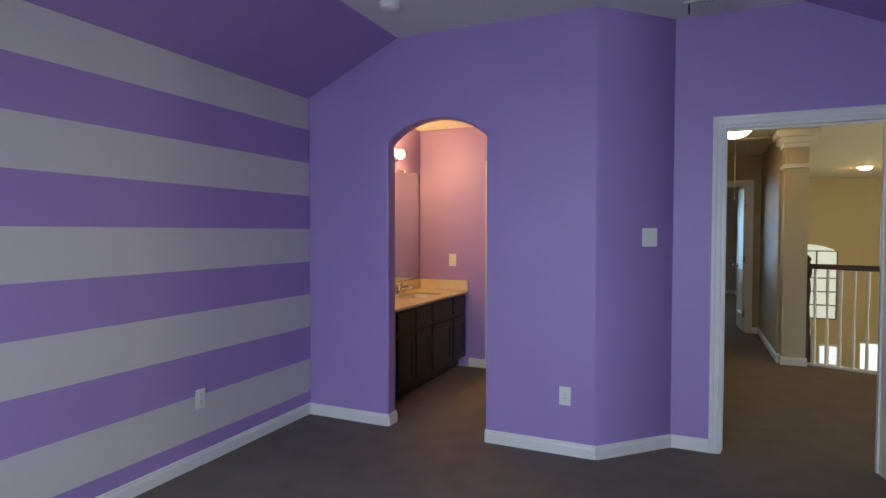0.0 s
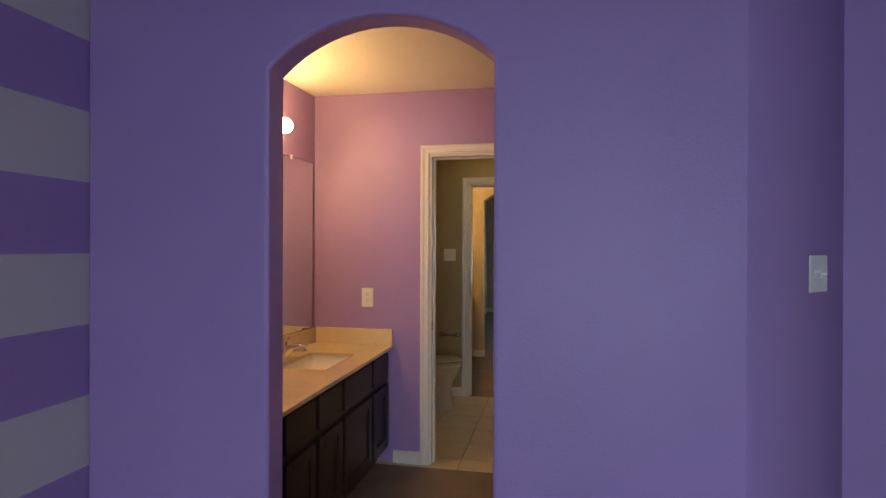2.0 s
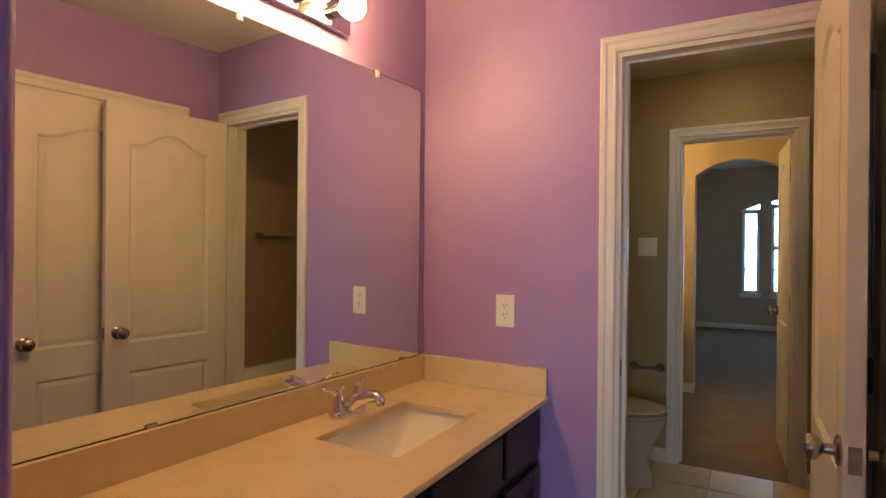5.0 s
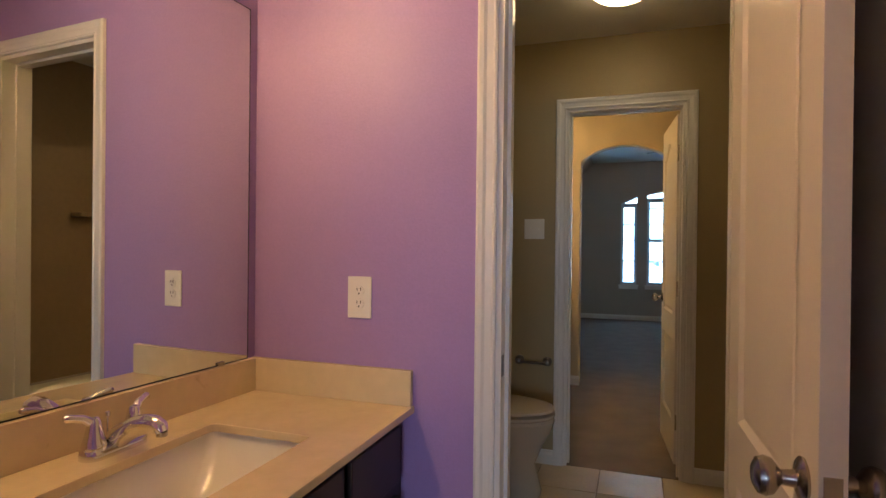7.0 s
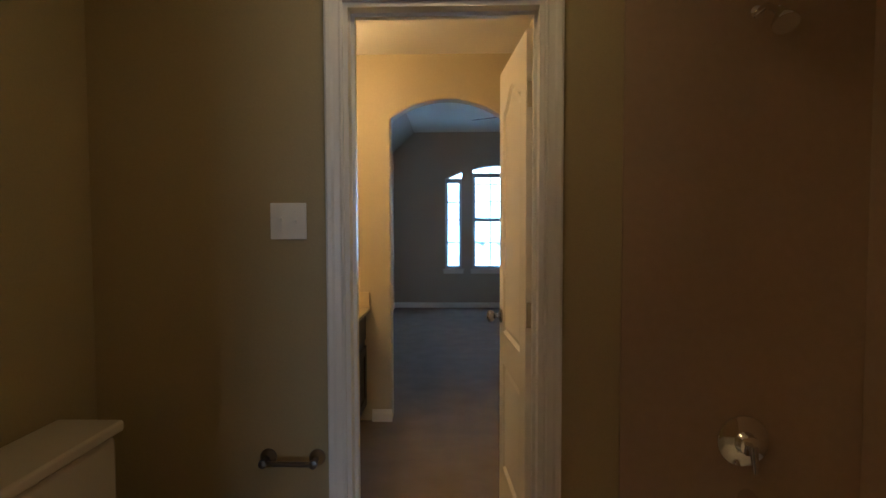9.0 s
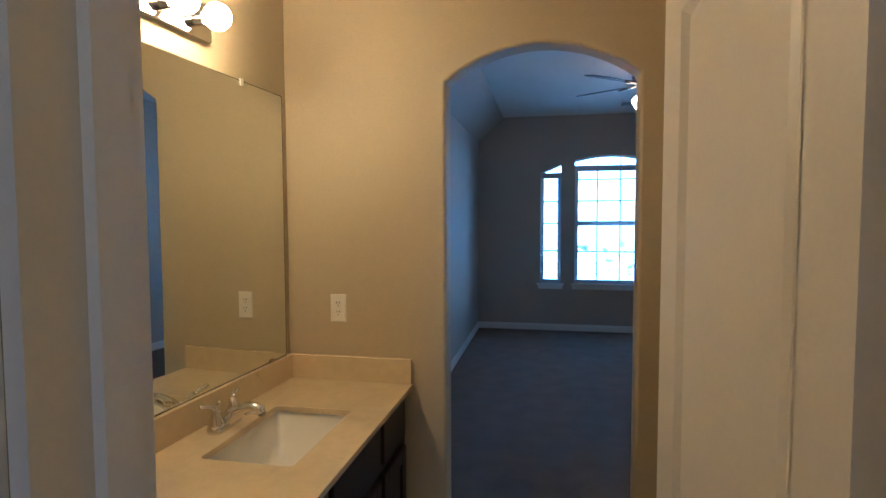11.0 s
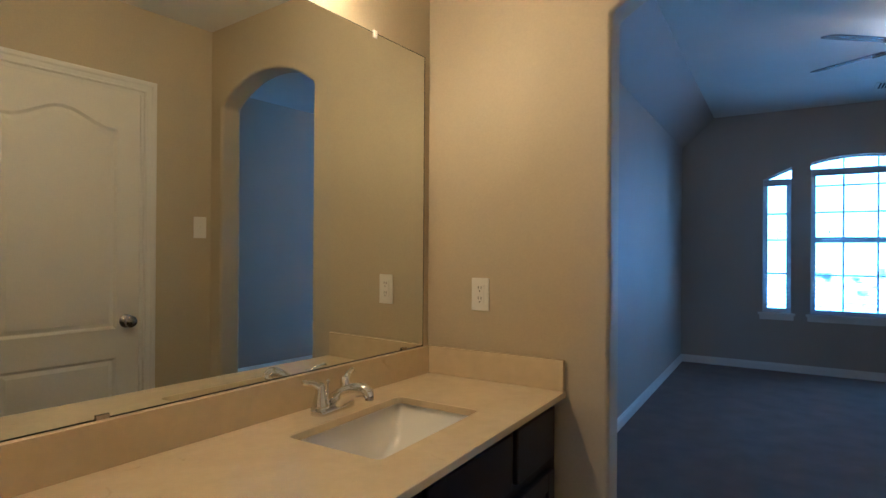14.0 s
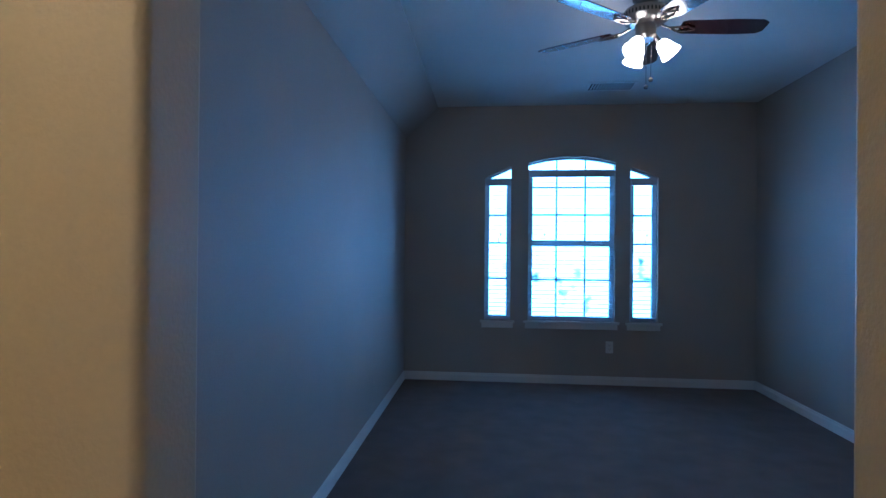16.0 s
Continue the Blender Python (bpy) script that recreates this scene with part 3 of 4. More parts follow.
    part("lift_rod", lathe(B(), [(0.001, 0.02), (0.0025, 0.02), (0.0025, 0.072), (0.006, 0.076), (0.006, 0.084), (0.001, 0.087)], 10, Matrix.Translation((-0.022, 0, 0))), chrome, t, m=o)
    for s in (-1, 1):
        c = Matrix.Translation((0, s * 0.051, 0))
        h = part("handle", lathe(B(), [(0.001, 0.018), (0.026, 0.018), (0.026, 0.028), (0.0235, 0.036), (0.0185, 0.054), (0.0150, 0.070), (0.0135, 0.080), (0.009, 0.088), (0.001, 0.090)], 20, c), chrome, t, m=o, smooth=True)
        part("lever", tube(B(), [(0, s * 0.050, 0.066), (-0.003, s * 0.058, 0.080), (-0.008, s * 0.072, 0.090), (-0.013, s * 0.088, 0.095), (-0.017, s * 0.103, 0.098), (-0.018, s * 0.108, 0.098)], [0.012, 0.011, 0.009, 0.0078, 0.0085, 0.005], 12), chrome, h, m=o, smooth=True)
    # mirror
    mi = thing("mirror", m @ Vector((length / 2, 0.002, 0.89)), "large frameless wall mirror resting on the backsplash", "mirror", group)
    part("glass", box(B(), 0.042, length - 0.03, 0.0015, 0.0065, 0.890, 1.996), mirror_glass, mi, m=m)
    part("dark_edge", box(B(), 0.040, length - 0.03, 0.001, 0.0075, 0.8865, 0.8895), dark, mi, m=m)
    part("side_edge", box(B(), 0.0395, 0.042, 0.001, 0.007, 0.8865, 1.996), dark, mi, m=m)
    part("top_edge", box(B(), 0.0395, length - 0.03, 0.001, 0.007, 1.996, 1.998), dark, mi, m=m)
    for u, z in ((0.33, 1.994), (0.95, 1.994), (1.5, 1.994)):
        part("clip", box(B(), u - 0.009, u + 0.009, 0.001, 0.011, z - 0.014, z + 0.012), plate, mi, "clear plastic mirror clip", bevel=0.002, m=m)
    for u in (0.16, 1.2):
        part("clip", box(B(), u - 0.014, u + 0.014, 0.001, 0.011, 0.8868, 0.897), nickel, mi, m=m)
    # lamp bar with four globes
    u0 = far - lamp_far
    lb = thing("vanity_light", m @ Vector((u0 + 0.31, 0, 2.10)), "chrome vanity light bar with four lit globe bulbs", "wall light", group)
    part("back_plate", box(B(), u0, u0 + 0.62, 0.001, 0.028, 2.075, 2.195), chrome, lb, bevel=0.004, m=m)
    for i in range(4):
        u = u0 + 0.078 + i * 0.155
        r = Matrix.Translation((u, 0, 2.132)) @ Matrix.Rotation(radians(-90), 4, "X")
        part("socket", lathe(B(), [(0.001, 0.026), (0.022, 0.026), (0.024, 0.036), (0.024, 0.062), (0.019, 0.066), (0.001, 0.066)], 20, r), chrome, lb, m=m, smooth=True)
        bm = B()
        bmesh.ops.create_uvsphere(bm, u_segments=24, v_segments=16, radius=0.044, matrix=Matrix.Translation((u, 0.105, 2.132)))
        part("bulb", bm, bulb_mat, lb, "lit frosted globe bulb", m=m, smooth=True)
    return outlet("outlet", pose(plate_x, far, 1.093), "white duplex outlet above the vanity top", decora, 0.072 if decora else 0.079, 0.121 if decora else 0.127)


vanity_room(3.80, 5.605, purple, 4.79, 5.265, 5.03, 5.10, -1.145, False, "vanity set in the purple dressing area")
setting("wall_bath_south", prism(B(), opening_outline(-1.7, 0.16, -0.722, -0.10, 2.04, 2.6), "y", 5.605, 5.665), purple, "purple painted wall with the bathroom door", "wall")
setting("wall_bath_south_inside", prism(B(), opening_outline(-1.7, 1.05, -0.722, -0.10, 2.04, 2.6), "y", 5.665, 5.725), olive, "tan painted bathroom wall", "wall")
casing("trim_bath_door", -0.722, -0.10, 2.04, pose(0, 5.605, 0), "white moulded casing round the bathroom door")
casing("trim_bath_door_inside", 0.10, 0.722, 2.04, pose(0, 5.725, 0, 0, 0, 180), "white moulded casing on the bathroom side")
jamb("frame_bath_door", -0.722, -0.10, 2.04, 0.12, pose(0, 5.605, 0), "white lining of the bathroom door opening")
part("strike_plate", box(B(), -0.7065, -0.7045, 5.612, 5.640, 0.885, 0.945), bronze, bpy.data.objects["frame_bath_door"])
door("door_2", pose(-0.134, 5.582, 0, 0, 0, -88.4), 0.63, "white moulded bathroom door with satin nickel knob, open", knob_z=0.915, mirrored=True)


def closet_wall(x, near, far, d0, d1, paint, hinge_far, name, label):
    """Side wall of a dressing area with a closed closet door."""
    m = pose(x, 0, 0, 0, 0, -90)
    setting("wall_closet", prism(B(), [(-far, 0), (-far, 2.6), (-near, 2.6), (-near, 0), (-d0, 0), (-d0, 2.04), (-d1, 2.04), (-d1, 0)], "y", 0, 0.11), paint, "painted wall with a closet door", "wall", m=m)
    # unseen plate close behind the closed door, added to stop light leaks
    setting("closet_light_block", box(B(), x + 0.11, x + 0.16, near, far, 0, 2.6), paint, "unseen plate behind the closet door, added to keep light out", "wall")
    casing("trim_closet_door", -d1, -d0, 2.04, m, "white moulded casing round the closet door")
    jamb("frame_closet_door", -d1, -d0, 2.04, 0.11, m, "white lining of the closet door opening")
    w = d1 - d0 - 0.036
    if hinge_far:
        door(name, pose(x + 0.004, d1 - 0.018, 0, 0, 0, -90), w, label)
    else:
        door(name, pose(x + 0.039, d0 + 0.018, 0, 0, 0, 90), w, label, mirrored=True)
    skirting((x, near), (x, d0 - 0.057), (-1, 0))
    skirting((x, d1 + 0.057), (x, far), (-1, 0))


closet_wall(-0.022, 3.80, 5.605, 4.58, 5.36, purple, True, "door_3", "white moulded closet door, closed")
setting("ceiling_dressing", box(B(), -1.75, 0.2, 3.798, 5.665, 2.455, 2.6), ceiling_white, "textured white ceiling over the vanity", "ceiling")
skirting((-0.962, 5.605), (-0.779, 5.605), (0, -1))

# ---- bathroom between the two doors ----
END = 7.34
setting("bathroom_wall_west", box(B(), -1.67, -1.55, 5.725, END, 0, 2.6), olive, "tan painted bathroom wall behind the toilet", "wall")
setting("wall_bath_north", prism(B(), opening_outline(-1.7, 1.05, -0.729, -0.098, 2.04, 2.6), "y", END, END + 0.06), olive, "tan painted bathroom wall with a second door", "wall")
setting("wall_bath_north_far", prism(B(), opening_outline(-1.7, 0.2, -0.729, -0.098, 2.04, 2.6), "y", END + 0.06, END + 0.12), tan, "tan painted dressing area side of the wall", "wall")
setting("bathroom_wall_east", box(B(), 0.90, 0.98, 5.725, END, 0, 2.6), surround, "brown tub surround on the long wall", "wall")
setting("tub_surround_north", box(B(), 0.145, 0.90, END - 0.008, END - 0.0005, 0.40, 2.15), surround, "brown tub surround panel on the tap wall", "wall", bevel=0.002)
setting("tub_surround_south", box(B(), 0.145, 0.90, 5.7255, 5.733, 0.40, 2.15), surround, "brown tub surround panel", "wall", bevel=0.002)
setting("tub_surround_shelf", box(B(), 0.80, 0.90, 6.55, 6.85, 1.42, 1.45), surround, "small brown moulded shelf in the tub surround", "shelf", bevel=0.006)
setting("ceiling_bathroom", box(B(), -1.7, 1.05, 5.665, END + 0.06, 2.435, 2.6), ceiling_white, "textured white bathroom ceiling", "ceiling")
casing("trim_far_door", -0.729, -0.098, 2.04, pose(0, END, 0), "white moulded casing round the second bathroom door")
casing("trim_far_door_other_side", 0.098, 0.729, 2.04, pose(0, END + 0.12, 0, 0, 0, 180), "white moulded casing on the dressing side")
jamb("frame_far_door", -0.729, -0.098, 2.04, 0.12, pose(0, END, 0), "white lining of the second bathroom door")
door("door_4", pose(-0.094, END + 0.220, 0, 0, 0, 94.3), 0.62, "white moulded second bathroom door with nickel knob, open", knob_z=0.925)
for z in (0.25, 1.02, 1.80):
    part("hinge_leaf", box(B(), -0.101, -0.097, END + 0.10, END + 0.222, z - 0.045, z + 0.045), trim_white, bpy.data.objects["door_4"], "painted hinge leaf", bevel=0.001)
skirting((-1.55, END), (-0.786, END), (0, -1))
skirting((-0.041, END), (0.14, END), (0, -1))
skirting((-1.55, 5.725), (-1.55, END), (1, 0))
switch("light_switch", pose(-0.908, END, 1.357), "white two-gang light switch on the tan bathroom wall", 2)
root = thing("toilet_paper_holder", (-0.905, END, 0.605), "brushed nickel toilet paper holder on the wall", "toilet paper holder")
for x in (-0.985, -0.825):
    k = Matrix.Translation((x, END, 0.592)) @ Matrix.Rotation(radians(90), 4, "X")
    part("post", lathe(B(), [(0.001, 0), (0.027, 0), (0.027, 0.005), (0.020, 0.012), (0.010, 0.018), (0.009, 0.045), (0.014, 0.052), (0.013, 0.066), (0.001, 0.070)], 20, k), bronze, root, smooth=True)
part("roller", tube(B(), [(-0.985, END - 0.055, 0.590), (-0.905, END - 0.055, 0.590), (-0.825, END - 0.055, 0.590)], 0.0085, 12), bronze, root, smooth=True)

root = thing("ceiling_light", (-0.425, 6.74, 2.435), "round frosted dome ceiling light, lit, in the bathroom", "ceiling light")
k = Matrix.Translation((-0.425, 6.74, 0))
part("canopy", lathe(B(), [(0.001, 2.435), (0.138, 2.435), (0.138, 2.418), (0.001, 2.418)], 32, k), nickel, root, smooth=True)
part("dome", lathe(B(), [(0.001, 2.418), (0.132, 2.418), (0.128, 2.407), (0.105, 2.391), (0.070, 2.380), (0.03, 2.376), (0.001, 2.375)], 32, k), dome_mat, root, "lit frosted glass dome", smooth=True)

# toilet, its tank on the west wall
root = thing("toilet", (-1.15, 6.91, 0), "white two-piece toilet with closed lid", "toilet")


def oval(cx, cy, rx, ry, z, n=28, back=None):
    out = []
    for i in range(n):
        a = 2 * math.pi * i / n
        x = cx + rx * math.cos(a)
        if back is not None:
            x = max(x, back)
        out.append((x, cy + ry * math.sin(a), z))
    return out


TY = 6.91
part("pedestal", loft(B(), [oval(-1.03, TY, 0.24, 0.10, 0), oval(-1.02, TY, 0.235, 0.10, 0.03), oval(-1.02, TY, 0.20, 0.085, 0.16), oval(-1.01, TY, 0.23, 0.13, 0.26), oval(-1.0, TY, 0.265, 0.175, 0.34), oval(-0.995, TY, 0.272, 0.185, 0.385), oval(-0.995, TY, 0.262, 0.178, 0.398)]), bone, root, smooth=True)
part("seat", loft(B(), [oval(-0.995, TY, 0.268, 0.186, 0.402, back=-1.22), oval(-0.995, TY, 0.274, 0.192, 0.408, back=-1.22), oval(-0.995, TY, 0.274, 0.192, 0.419, back=-1.22), oval(-0.995, TY, 0.266, 0.186, 0.421, back=-1.22)]), bone, root, smooth=True)
part("lid", loft(B(), [oval(-0.995, TY, 0.262, 0.178, 0.4300, back=-1.23), oval(-0.995, TY, 0.270, 0.189, 0.4350, back=-1.23), oval(-0.995, TY, 0.266, 0.186, 0.4460, back=-1.23), oval(-1.0, TY, 0.235, 0.160, 0.4530, back=-1.23)]), bone, root, smooth=True)
part("tank", box(B(), -1.53, -1.35, TY - 0.22, TY + 0.22, 0.40, 0.75), bone, root, bevel=0.025)
part("tank_lid", box(B(), -1.535, -1.335, TY - 0.23, TY + 0.23, 0.75, 0.785), bone, root, bevel=0.010)
part("neck", box(B(), -1.40, -1.18, TY - 0.10, TY + 0.10, 0.12, 0.40), bone, root, bevel=0.03)
part("flush_lever", tube(B(), [(-1.348, TY - 0.16, 0.69), (-1.335, TY - 0.16, 0.69), (-1.333, TY - 0.10, 0.685)], 0.006, 8), chrome, root)

# tub in its alcove
root = thing("bathtub", (0.52, 6.51, 0), "white alcove bathtub with rounded rim", "bathtub")
X0, X1, Y0, Y1 = 0.135, 0.899, 5.735, END - 0.010
bm = B()
rings = [rounded(X0, X1, Y0, Y1, 0.012, 0), rounded(X0, X1, Y0, Y1, 0.012, 0.355), rounded(X0 - 0.0, X1, Y0, Y1, 0.012, 0.37), rounded(X0 + 0.012, X1 - 0.005, Y0 + 0.005, Y1 - 0.005, 0.012, 0.382),
         rounded(X0 + 0.07, X1 - 0.06, Y0 + 0.08, Y1 - 0.08, 0.10, 0.380), rounded(X0 + 0.09, X1 - 0.08, Y0 + 0.11, Y1 - 0.10, 0.10, 0.350), rounded(X0 + 0.14, X1 - 0.13, Y0 + 0.24, Y1 - 0.15, 0.10, 0.10), rounded(X0 + 0.17, X1 - 0.16, Y0 + 0.28, Y1 - 0.19, 0.08, 0.075)]
loft(bm, rings)
part("tub", bm, porcelain, root, smooth=True)
part("overflow_plate", lathe(B(), [(0.001, 0), (0.035, 0), (0.035, 0.004), (0.02, 0.009), (0.001, 0.010)], 24, Matrix.Translation((0.53, END - 0.128, 0.30)) @ Matrix.Rotation(radians(80), 4, "X")), chrome, root, "chrome overflow plate", smooth=True)
root = thing("shower_valve", (0.53, END, 0.66), "chrome round shower valve with lever handle", "shower valve")
k = Matrix.Translation((0.53, END - 0.008, 0.66)) @ Matrix.Rotation(radians(90), 4, "X")
part("escutcheon", lathe(B(), [(0.001, 0), (0.082, 0), (0.080, 0.006), (0.06, 0.014), (0.035, 0.018), (0.030, 0.050), (0.001, 0.052)], 32, k), chrome, root, smooth=True)
part("handle", tube(B(), [(0.53, END - 0.075, 0.665), (0.53, END - 0.082, 0.63), (0.53, END - 0.090, 0.59)], [0.014, 0.011, 0.009], 12), chrome, root, smooth=True)
root = thing("tub_spout", (0.545, END, 0.475), "chrome tub spout on the surround", "tub spout")
part("spout", tube(B(), [(0.545, END - 0.008, 0.478), (0.545, END - 0.06, 0.478), (0.545, END - 0.115, 0.472), (0.545, END - 0.13, 0.455)], [0.028, 0.025, 0.022, 0.018], 16), chrome, root, smooth=True)
root = thing("showerhead", (0.545, END, 1.98), "chrome shower head on a bent arm", "shower head")
part("flange", lathe(B(), [(0.001, 0), (0.03, 0), (0.02, 0.008), (0.001, 0.009)], 20, Matrix.Translation((0.545, END, 1.99)) @ Matrix.Rotation(radians(90), 4, "X")), chrome, root, smooth=True)
part("arm", tube(B(), [(0.545, END - 0.002, 1.99), (0.545, END - 0.06, 1.99), (0.545, END - 0.13, 1.95)], 0.010, 10), chrome, root, smooth=True)
part("head", lathe(B(), [(0.001, 0), (0.014, 0.0), (0.018, 0.02), (0.036, 0.055), (0.036, 0.065), (0.001, 0.066)], 20, Matrix.Translation((0.545, END - 0.125, 1.955)) @ Matrix.Rotation(radians(145), 4, "X")), chrome, root, smooth=True)

# ---- second dressing area ----
FAR = 9.32
vanity_room(END + 0.12, FAR, tan, 8.48, 8.95, 8.720, 8.795, -1.293, True, "vanity set in the tan dressing area")
closet_wall(SIDE, END + 0.12, FAR, 8.235, 8.955, tan, False, "door_5", "white moulded closet door with nickel knob, closed")
switch("light_switch", pose(SIDE, 9.255, 1.37, 0, 0, -90), "white toggle light switch on the tan wall")
setting("ceiling_dressing_tan", box(B(), -1.75, 0.2, END + 0.06, FAR, 2.46, 2.6), ceiling_white, "textured white ceiling over the second vanity", "ceiling")
setting("wall_arch", prism(B(), arch_outline(-1.62, 0.672, -0.82, -0.063, 2.033, 0.132, 2.95), "y", FAR, FAR + 0.122), tan, "tan painted wall with an arched opening", "wall", bevel=0.016)
setting("wall_arch_bedroom_side", prism(B(), arch_outline(-1.39, 0.66, -0.842, -0.041, 2.04, 0.145, 2.95), "y", FAR + 0.1205, FAR + 0.125), greige, "greige bedroom side of the arched wall", "wall")
skirting((-0.955, FAR), (-0.82, FAR), (0, -1))
skirting((-0.063, FAR), (SIDE, FAR), (0, -1))

# ---- second bedroom ----
RL, RR, RE, RC = -1.39, 2.025, 14.44, 2.76
FLOOR2 = setting("floor_far", box(B(), -1.75, 2.2, END + 0.02, RE + 0.1, -0.08, 0), carpet, "brown cut-pile carpet, bare", "carpet floor")
ASKEW = Matrix.Translation((RL, RE, 0)) @ Matrix.Rotation(radians(0.75), 4, "Z") @ Matrix.Translation((-RL, -RE, 0))
setting("bedroom_wall_west", box(B(), RL - 0.12, RL, FAR + 0.126, RE + 0.02, 0, 2.95), greige, "plain greige bedroom wall", "wall", m=ASKEW)
setting("bedroom_wall_east", box(B(), RR, RR + 0.12, 9.06, RE, 0, 2.95), greige, "plain greige bedroom wall", "wall")
setting("ceiling_far_bedroom", box(B(), -1.08, RR + 0.1, FAR + 0.06, RE + 0.12, RC, 2.95), ceiling_white, "flat white textured bedroom ceiling", "ceiling")
setting("ceiling_slope_far", prism(B(), [(RL - 0.01, 2.445), (RL, 2.45), (RL + 0.025, 2.472), (-1.06, RC - 0.002), (-1.06, 2.95), (RL - 0.01, 2.95)], "y", FAR + 0.126, RE + 0.018), greige, "greige sloping edge of the bedroom ceiling", "ceiling", m=ASKEW)
W = ((-0.58, -0.318, 2.04, (0, 0, 0.115)), (-0.147, 0.700, 2.19, (0, 0.06, 0)), (0.842, 1.108, 2.04, (0.105, 0, 0)))
SILL = 0.617
bm = B()
edges = [RL]
for x0, x1, z1, tp in W:
    box(bm, edges[-1], x0, RE, RE + 0.12, 0, 2.95)
    box(bm, x0, x1, RE, RE + 0.12, 0, SILL)
    n = 10 if tp[1] else 1
    head = [(x0 + (x1 - x0) * i / n, z1 + tp[0] + (tp[2] - tp[0]) * i / n + tp[1] * (1 - (2 * i / n - 1) ** 2)) for i in range(n + 1)]
    prism(bm, [(x0, 2.95)] + head + [(x1, 2.95)], "y", RE, RE + 0.12)
    edges.append(x1)
box(bm, edges[-1], RR, RE, RE + 0.12, 0, 2.95)
setting("wall_windows", bm, greige, "greige bedroom wall with three arched-top windows", "wall")
sash_window("window_2", *W[0][:2], SILL, W[0][2], RE, "narrow side window with raked top and white blind", W[0][3], 1, (1.03, 1.39, 1.67))
sash_window("window_3", *W[1][:2], SILL, 2.125, RE, "tall double-hung window with arched top and open blind", (0.065, 0.125, 0.065), 3, (1.025, 1.39, 1.675, 1.95))
sash_window("window_4", *W[2][:2], SILL, W[2][2], RE, "narrow side window with raked top and white blind", W[2][3], 1, (1.02, 1.385, 1.67))
setting("backdrop", box(B(), -5.5, 6.0, 17.6, 17.65, -7.0, 6.0), outdoors, "bright hazy daylight outside the windows", "distance")
setting("bedroom_wall_corner", prism(B(), [(0.62, FAR + 0.1244), (0.672, FAR + 0.1244), (1.1, 9.08), (1.1, 9.0), (0.62, FAR)], "z", 0, 2.95), greige, "angled greige bedroom wall", "wall", bevel=0.012)
setting("bedroom_wall_door", prism(B(), opening_outline(1.09, 2.15, 1.198, 1.833, 2.04, 2.95), "y", 9.06, 9.08), greige, "greige bedroom side of the door wall", "wall")
setting("ceiling_bedroom_recess", box(B(), 0.21, 2.15, 8.96, FAR + 0.0595, RC, 2.95), ceiling_white, "flat white ceiling over the bedroom door", "ceiling")
skirting((RL + 0.065, FAR + 0.125), (RL, RE), (1, 0.013))
skirting((RL, RE), (RR, RE), (0, -1))
skirting((RR, 9.08), (RR, RE), (-1, 0))
outlet("outlet", pose(0.651, RE, 0.370), "white outlet plate low under the window")
air_vent(0.32, 0.73, 13.68, 13.95, RC, "white ceiling air vent near the windows", 0.005)

# ceiling fan
CX, CY = 0.37, 12.04
fan = thing("ceiling_fan", (CX, CY, RC), "dark nickel ceiling fan with five mahogany blades and lights", "ceiling fan")
k = Matrix.Translation((CX, CY, 0))
part("canopy", lathe(B(), [(0.001, RC), (0.075, RC), (0.072, RC - 0.03), (0.04, RC - 0.055), (0.016, RC - 0.06), (0.001, RC - 0.06)], 28, k), bronze, fan, smooth=True)
part("downrod", lathe(B(), [(0.001, RC - 0.05), (0.013, RC - 0.05), (0.013, RC - 0.10), (0.001, RC - 0.10)], 12, k), bronze, fan)
part("motor_housing", lathe(B(), [(0.001, 2.69), (0.06, 2.69), (0.115, 2.675), (0.132, 2.650), (0.132, 2.625), (0.105, 2.60), (0.07, 2.588), (0.001, 2.588)], 36, k), bronze, fan, smooth=True)
for i in range(40):
    a = 2 * math.pi * i / 40
    part("vent_slot", box(B(), 0.120, 0.1335, -0.004, 0.004, 2.628, 2.648), dark, fan, m=k @ Matrix.Rotation(a, 4, "Z"))
part("switch_housing", lathe(B(), [(0.001, 2.588), (0.058, 2.588), (0.055, 2.535), (0.062, 2.525), (0.05, 2.505), (0.001, 2.503)], 28, k), bronze, fan, smooth=True)
for i in range(5):
    r = k @ Matrix.Rotation(radians(3 + 72 * i), 4, "Z")
    tip = [(0.19, -0.050), (0.22, -0.062), (0.50, -0.070), (0.630, -0.064), (0.662, -0.040), (0.662, 0.040), (0.630, 0.064), (0.50, 0.070), (0.22, 0.062), (0.19, 0.050)]
    bm = B()
    prism(bm, tip, "z", -0.003, 0.003)
    bl = part("blade", bm, blade_wood, fan, "dark mahogany fan blade", m=r @ Matrix.Translation((0, 0, 2.578)) @ Matrix.Rotation(radians(-11), 4, "X"))
    bm = B()
    tube(bm, [(0.085, 0, 2.592), (0.13, 0.0, 2.575), (0.17, 0.02, 2.566), (0.22, 0.026, 2.563), (0.27, 0.0, 2.563)], 0.007, 8)
    tube(bm, [(0.13, 0.0, 2.575), (0.17, -0.02, 2.570), (0.22, -0.026, 2.573), (0.27, 0.0, 2.565)], 0.007, 8)
    part("blade_iron", bm, nickel, fan, "nickel blade bracket", m=r, smooth=True)
